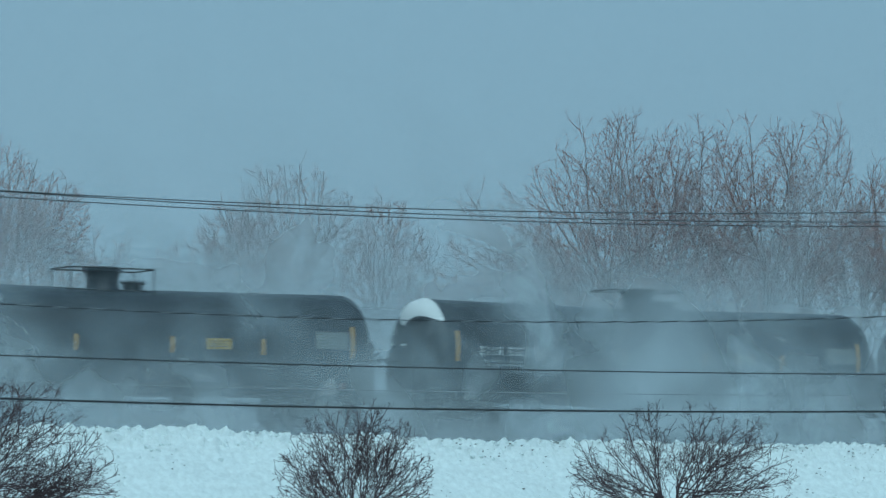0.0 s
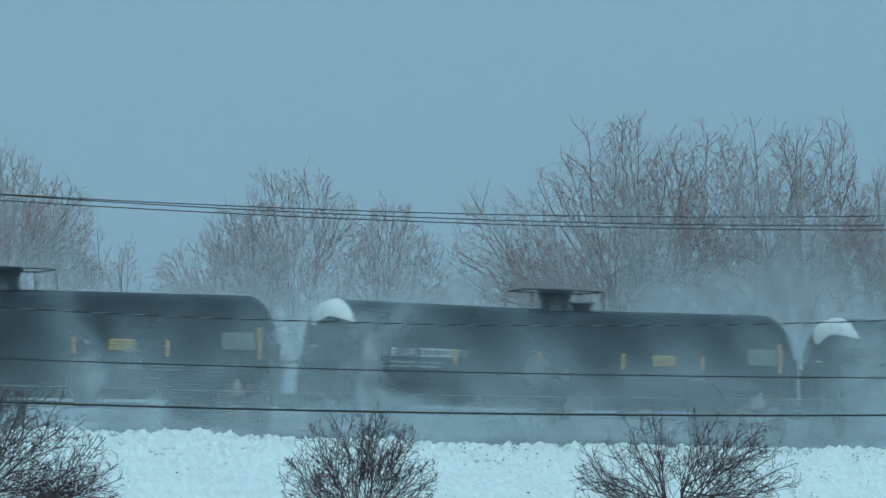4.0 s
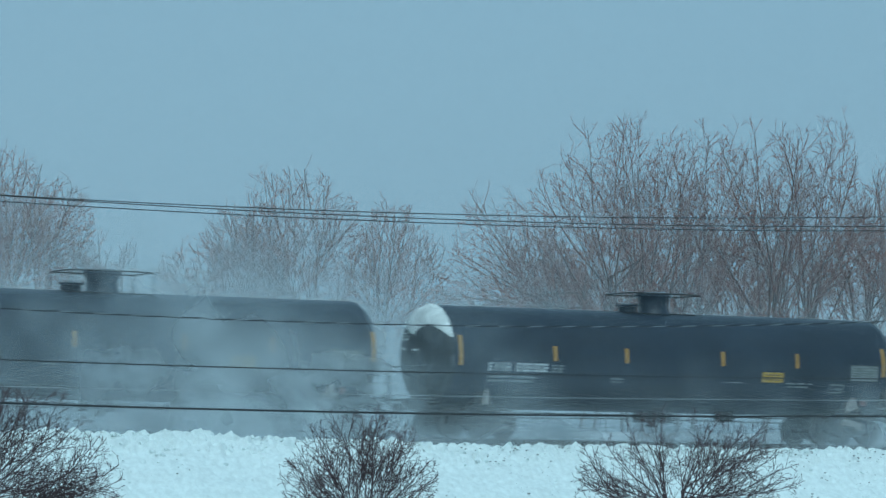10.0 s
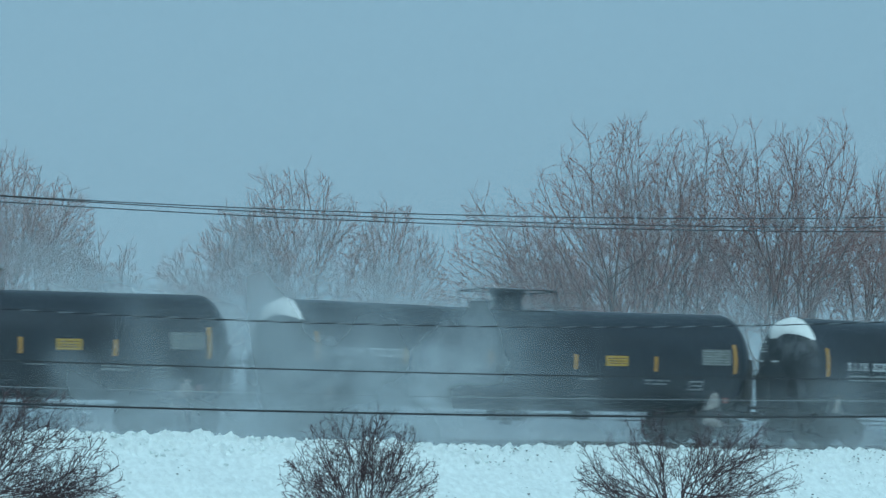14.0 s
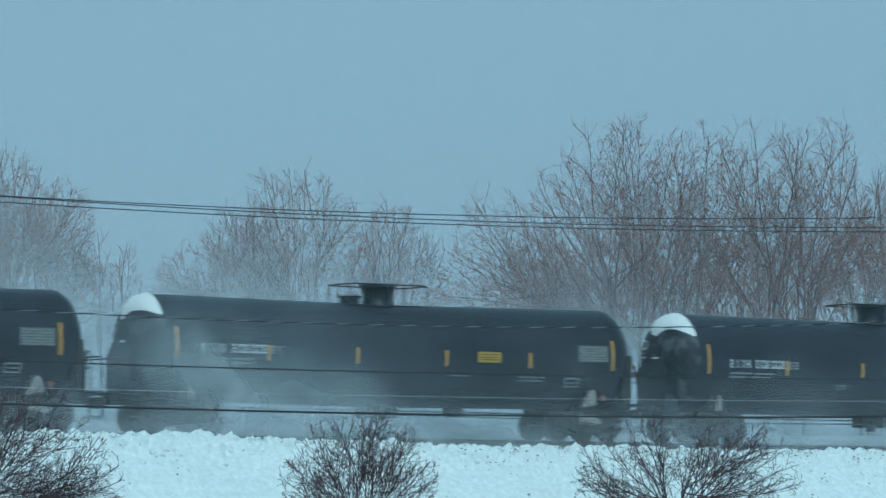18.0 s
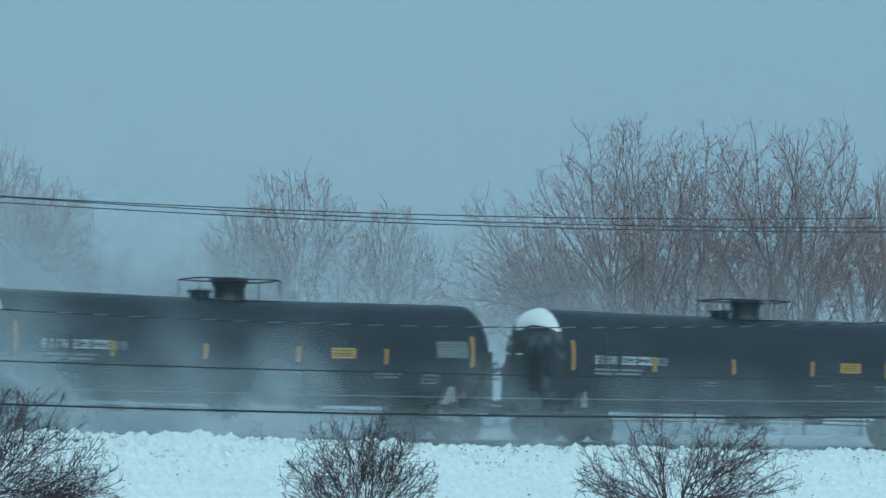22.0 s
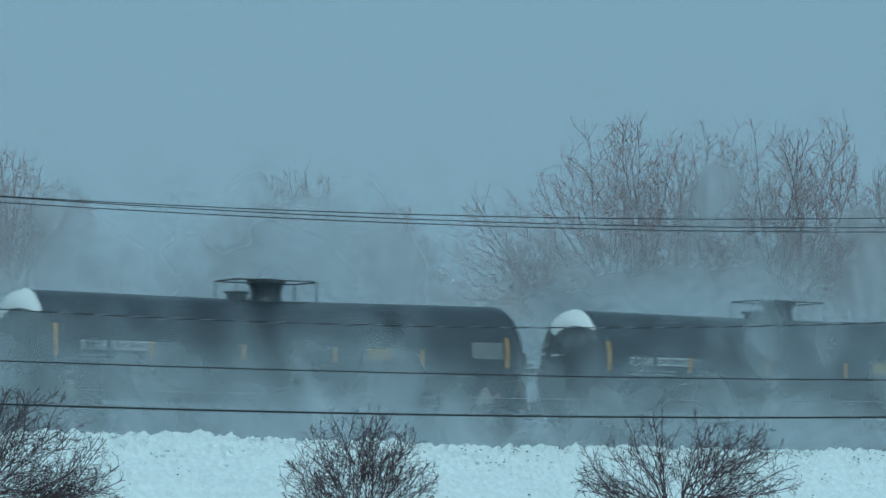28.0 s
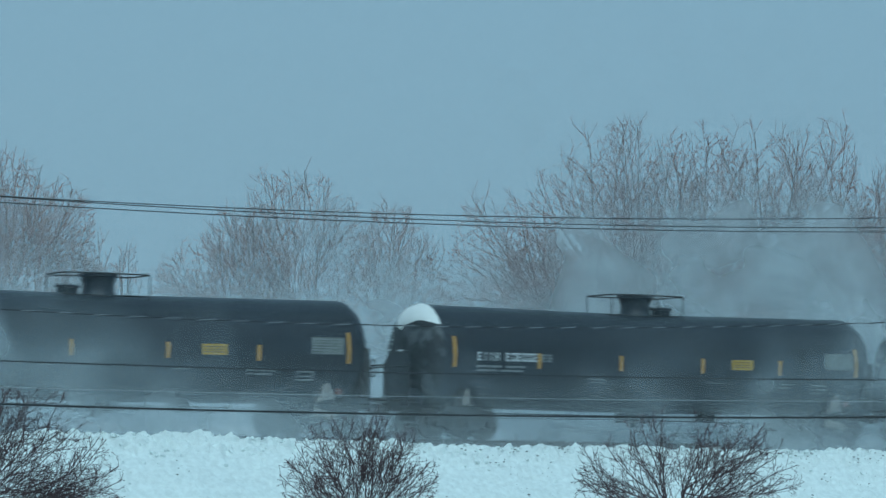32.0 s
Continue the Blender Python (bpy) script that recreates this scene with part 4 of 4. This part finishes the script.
# each car from number 1 backwards: its place along the track at the start, the side of its hatch
CARS = ((25.18, 1), (7.11, 1), (-10.95, 1), (-29.02, -1), (-47.12, -1), (-65.18, 1), (-83.26, 1), (-101.34, -1), (-119.41, 1), (-137.48, 1),
        (-155.55, -1), (-173.55, 1), (-191.68, -1), (-209.65, -1), (-228.28, -1), (-246.65, -1), (-264.75, 1), (-282.93, -1), (-300.98, -1), (-318.97, -1),
        (-337.06, -1), (-355.14, -1), (-373.14, 1), (-391.18, -1), (-409.28, 1), (-427.36, 1), (-445.44, -1), (-463.52, -1), (-481.56, -1), (-499.62, 1),
        (-517.75, -1), (-535.87, 1), (-554.0, -1), (-572.1, 1), (-590.2, -1), (-608.32, -1), (-626.45, -1), (-644.58, -1), (-662.68, 1), (-680.72, 1),
        (-698.8, -1), (-716.9, 1))
OLD = (-12, -13, -15, -19)
CAPS = ((58, 1.0), (55, 0.92), (57, 1.05), (59, 0.86), (54, 0.97))
TRAIN = []


def spray(kind, x0, z0, w, h, seed, strokes):
    """Loops and strokes of sprayed paint on the side."""
    rnd = random.Random(seed)
    m = Mesh()
    for s in range(strokes):
        cx, cw = x0 + w * (s + 0.5) / strokes, w / strokes * 0.75
        knots = [Vector((cx + rnd.uniform(-cw, cw), z0 + h * rnd.random(), 0)) for _ in range(rnd.choice((4, 5, 6)))]
        knots = [knots[0]] + knots + [knots[-1]]
        pts = []
        for a, b, c, d in zip(knots, knots[1:], knots[2:], knots[3:]):
            for i in range(9):
                f = i / 9
                pts.append(0.5 * (2 * b + (c - a) * f + (2 * a - 5 * b + 4 * c - d) * f * f + (3 * b - a - 3 * c + d) * f ** 3))
        for a, b in zip(pts, pts[1:]):
            n = Vector((-(b - a).y, (b - a).x, 0))
            if n.length < 1e-4:
                continue
            n = n.normalized() * 0.024
            vs = []
            for q in (a + n, a - n, b - n, b + n):
                r, hh = kind.radius + 0.005, q.y - kind.z(q.x)
                vs.append((q.x, -math.sqrt(max(0.01, r * r - hh * hh)), q.y))
            m.add(vs, [(0, 1, 2, 3)])
    return m


def build_train():
    made = {}
    for i, (x, hatch) in zip(range(1, -99, -1), CARS):
        if i in OLD:
            kind, paint = STRAIGHT, M_TANK2
            marks = {-12: MARKS_OLD, -13: MARKS_MID, -15: MARKS_PLAIN, -19: MARKS_OLD}[i]
            cap = {-12: (70, 1.10), -13: (78, 1.04), -15: (72, 1.08), -19: (70, 1.12)}[i]
            label = "large straight blue-black tank car with a snow-rimmed head"
            key = i
        else:
            kind, marks, paint = FUNNEL, MARKS, M_TANK
            c = (i * 7) % len(CAPS)
            cap, label, key = CAPS[c], "black tank car with yellow reflective strips and a snow-capped head", (hatch, c)
        if i == -24:
            key, label = i, "black tank car covered in pale graffiti, snow on its head"
        if key not in made:
            made[key] = car = tank_car(kind, hatch, cap, marks, abs(i) + 3, paint, label)
            if i == -24:
                for gx, gz, gw, gh, gs, gn in ((-3.8, 2.75, 1.2, 0.7, 4, 2), (-2.35, 2.72, 2.35, 0.68, 5, 5), (-0.75, 1.95, 0.85, 0.5, 6, 3), (1.15, 2.72, 1.2, 0.65, 9, 2), (2.85, 2.66, 1.4, 0.7, 12, 3), (5.0, 2.1, 1.5, 0.7, 14, 4)):
                    tagged(part("graffiti", spray(FUNNEL, gx, gz, gw, gh, gs, gn * 2), M_SPRAY, car, "pale spray-painted scrawl"), kind="stuff")
        else:
            car = copy_thing(made[key], Matrix())
        TRAIN.append((car, x))


build_train()


# ---- blown snow ----
def wisp(rnd, length, height, lean, density):
    """A torn sheet of blown snow, bulged in depth, that thins towards its top and its ends."""
    nx, nz = 18, 14
    vs, fs, fade = [], [], []
    o = Vector((rnd.uniform(0, 90), rnd.uniform(0, 90), 0))
    for j in range(nz + 1):
        for i in range(nx + 1):
            u, w = 2 * i / nx - 1, j / nz
            x = u * length / 2 - lean * w * height
            bulge = 0.55 * noise.noise(Vector((u * 2.2, w * 2.0, 0)) + o) + 0.35 * (1 - u * u)
            vs.append((x, -bulge, w * height + 0.35 * noise.noise(Vector((u * 1.6, w, 7)) + o) * w))
            edge = max(0.0, 1 - u * u) ** 1.9
            ragged = 0.75 + 0.45 * noise.noise(Vector((u * 2.6, w * 1.2, 3)) + o)
            up = max(0.0, 1 - (w / max(1.15 * ragged, 0.35)) ** 2) ** 1.5
            fade.append(min(1.0, density * edge * up))
    k = nx + 1
    fs = [(j * k + i, j * k + i + 1, (j + 1) * k + i + 1, (j + 1) * k + i) for j in range(nz) for i in range(nx)]
    return vs, fs, fade


def mist_data(name, mat, v, f, fade):
    me = bpy.data.meshes.new(name)
    me.from_pydata(v, [], f)
    me.materials.append(mat)
    me.polygons.foreach_set("use_smooth", [True] * len(me.polygons))
    at = me.attributes.new("fade", "FLOAT", "POINT")
    at.data.foreach_set("value", fade)
    me.update()
    return me


NEAR_SPEED, FAR_SPEED = 8.0, 4.5        # metres a second
MISTS = []
# how thick the blown snow lies along the track, from its front backwards: every 3 m before the cars, every 5 m behind them
NEAR = (0.35, 0.35, 0.6, 0.63, 0.62, 0.33, 0.33, 0.39, 0.44, 0.41, 0.56, 0.57, 0.47, 0.22, 0.37, 0.31, 0.39, 0.49, 0.35, 0.35, 0.35, 0.15, 0.15, 0.2, 0.23, 0.19, 0.14, 0.2, 0.17, 0.09, 0.11, 0.09, 0.29,
        0.34, 0.53, 0.43, 0.35, 0.17, 0.32, 0.11, 0.06, 0.09, 0.14, 0.55, 0.5, 0.34, 0.41, 0.03, 0.11, 0.23, 0.1, 0.13, 0.16, 0.09, 0.15, 0.4, 0.3, 0.12, 0.1, 0.11, 0.13, 0.18, 0.28, 0.15, 0.17, 0.16,
        0.3, 0.19, 0.26, 0.54, 0.44, 0.31, 0.3, 0.23, 0.46, 0.51, 0.45, 0.65, 0.31, 0.3, 0.44, 0.4, 0.48, 0.37, 0.31, 0.47, 0.42, 0.28, 0.22, 0.14, 0.12, 0.14, 0.13, 0.21, 0.29, 0.35, 0.35)
FAR = (0.4, 0.43, 0.46, 0.58, 0.62, 0.65, 0.49, 0.36, 0.28, 0.23, 0.21, 0.22, 0.28, 0.29, 0.21, 0.24, 0.26, 0.26, 0.26, 0.27, 0.31, 0.32, 0.33, 0.4, 0.48, 0.57, 0.62, 0.67, 0.74, 0.79, 0.72, 0.62, 0.42, 0.32, 0.28, 0.26, 0.26)


def thick(x, rows, front, step):
    k = min(max((front - x) / step, 0), len(rows) - 1.001)
    return rows[int(k)] + (rows[int(k) + 1] - rows[int(k)]) * (k % 1)


def build_mist():
    """Wisps of blown snow before, over and behind the cars, gathered into clouds that drift with the wind of the train."""
    rnd = random.Random(77)
    clouds = {}

    def add(x, y, z, mat, speed, length, height, lean, density):
        key = (speed, round(x / 6.5))
        if key not in clouds:
            p = Vector((key[1] * 6.5, 0, ZR - 0.5))
            label = "cloud of powder snow whirled up along the train" if speed == NEAR_SPEED else "haze of powder snow hanging behind the train"
            thing = tagged(new("snow_cloud"), label, "snow cloud", "snow blown up by the train")
            thing.matrix_basis = pose(p.x, p.y, p.z)
            clouds[key] = thing, p
            MISTS.append((thing, p, speed))
        thing, p = clouds[key]
        v, f, fade = wisp(rnd, length, height, lean, min(1, density))
        ob = part("wisp", mist_data("wisp", mat, v, f, fade), mat, thing)
        ob.matrix_basis = pose(x - p.x, y - p.y, z - p.z)

    def along(first, last, gap):
        x = first
        while x > last:
            yield x
            x -= rnd.uniform(*gap)

    # spray round the wheels, before and beyond them; M_LOW's grey carries the shade there
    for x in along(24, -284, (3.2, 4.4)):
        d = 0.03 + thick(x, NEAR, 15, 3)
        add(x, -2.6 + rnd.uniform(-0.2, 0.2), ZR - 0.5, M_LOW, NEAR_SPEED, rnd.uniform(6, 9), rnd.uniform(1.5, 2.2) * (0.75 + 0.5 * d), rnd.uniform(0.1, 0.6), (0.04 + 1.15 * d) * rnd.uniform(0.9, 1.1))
    # the far sheets are kept thick and grey to dim the bright snow beyond
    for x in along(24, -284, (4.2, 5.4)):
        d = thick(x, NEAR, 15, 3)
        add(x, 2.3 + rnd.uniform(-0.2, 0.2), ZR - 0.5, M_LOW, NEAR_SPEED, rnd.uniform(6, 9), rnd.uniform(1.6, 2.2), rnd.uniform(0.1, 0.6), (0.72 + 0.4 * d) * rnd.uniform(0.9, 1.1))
    # torn puffs along the near side, and a soft veil of finer snow before them
    for x in along(24, -284, (2.2, 3.0)):
        d = 0.03 + thick(x, NEAR, 15, 3)
        add(x, -4.2 + rnd.uniform(-0.4, 0.4), ZR - 0.45, M_MIST, NEAR_SPEED, rnd.uniform(5, 7.5), (1.7 + 8.0 * d) * rnd.uniform(0.75, 1.25), rnd.uniform(0.1, 0.7), 1.25 * d * rnd.uniform(0.7, 1.3))
    for x in along(30, -290, (4.5, 5.6)):
        d = thick(x, NEAR, 15, 3)
        add(x, -5.6 + rnd.uniform(-0.3, 0.3), ZR - 0.5, M_HAZE, NEAR_SPEED, rnd.uniform(9, 13), (2.4 + 9.0 * d) * rnd.uniform(0.9, 1.2), rnd.uniform(0.1, 0.5), 1.05 * d ** 1.25 * rnd.uniform(0.85, 1.1))
    # smoke of snow torn off the tops of the tanks
    for x in along(24, -284, (3.6, 5.2)):
        d = thick(x, NEAR, 15, 3)
        add(x, 3.0 + rnd.uniform(-0.3, 0.3), ZR + 2.6, M_MIST, NEAR_SPEED, rnd.uniform(6, 10), (2.2 + 3.0 * d) * rnd.uniform(0.8, 1.25), rnd.uniform(0.3, 1.0), (0.30 + 0.80 * d) * rnd.uniform(0.6, 1.2))
    # over and behind the cars
    for x in along(30, -175, (4.0, 6.0)):
        d = thick(x, FAR, 20, 5)
        add(x, 4.5 + rnd.uniform(-0.8, 0.8), ZR - 0.6, M_HAZE, FAR_SPEED, rnd.uniform(11, 16), (4.0 + 13.0 * d) * rnd.uniform(0.85, 1.2), rnd.uniform(0.2, 0.6), (0.06 + 1.02 * d) * rnd.uniform(0.8, 1.1))


def build_air():
    """Fine snow hanging in the air between the railway, the near trees and the far ones."""
    rnd = random.Random(8)
    for y, density, height in ((-9.5, 0.045, 16), (19, 0.20, 30), (46, 0.13, 34)):
        v, f, fade = [], [], []
        o = Vector((y, 0, 0))
        for j in range(13):
            for i in range(31):
                x, w = -90 + 8 * i, j / 12
                v.append((x, y + (2.5 if y > 0 else 0.6) * noise.noise(Vector((x * 0.05, w * 3, 0)) + o), 2.3 + height * w))
                fade.append(density * (1 - w ** 1.6) + ((0.16 if y < 30 else 0.36) * math.exp(-(height * w / 6.5) ** 2) if y > 0 else 0))
        f = [(j * 31 + i, j * 31 + i + 1, (j + 1) * 31 + i + 1, (j + 1) * 31 + i) for j in range(12) for i in range(30)]
        tagged(new("snow_haze", mist_data("snow_haze", M_AIR, v, f, fade)), "fine snow hanging in the winter air", "snow haze", kind="stuff")


build_air()
build_mist()


def motions():
    for car, x in TRAIN:
        walk(car, [(t, pose(x + run(t), 0, ZR)) for t in (0, 4, 8, 12, 16, 20, 24, 28, 32)])
    for thing, p, speed in MISTS:
        walk(thing, [(0, pose(p.x, p.y, p.z)), (SECONDS, pose(p.x + speed * SECONDS, p.y, p.z))])


motions()
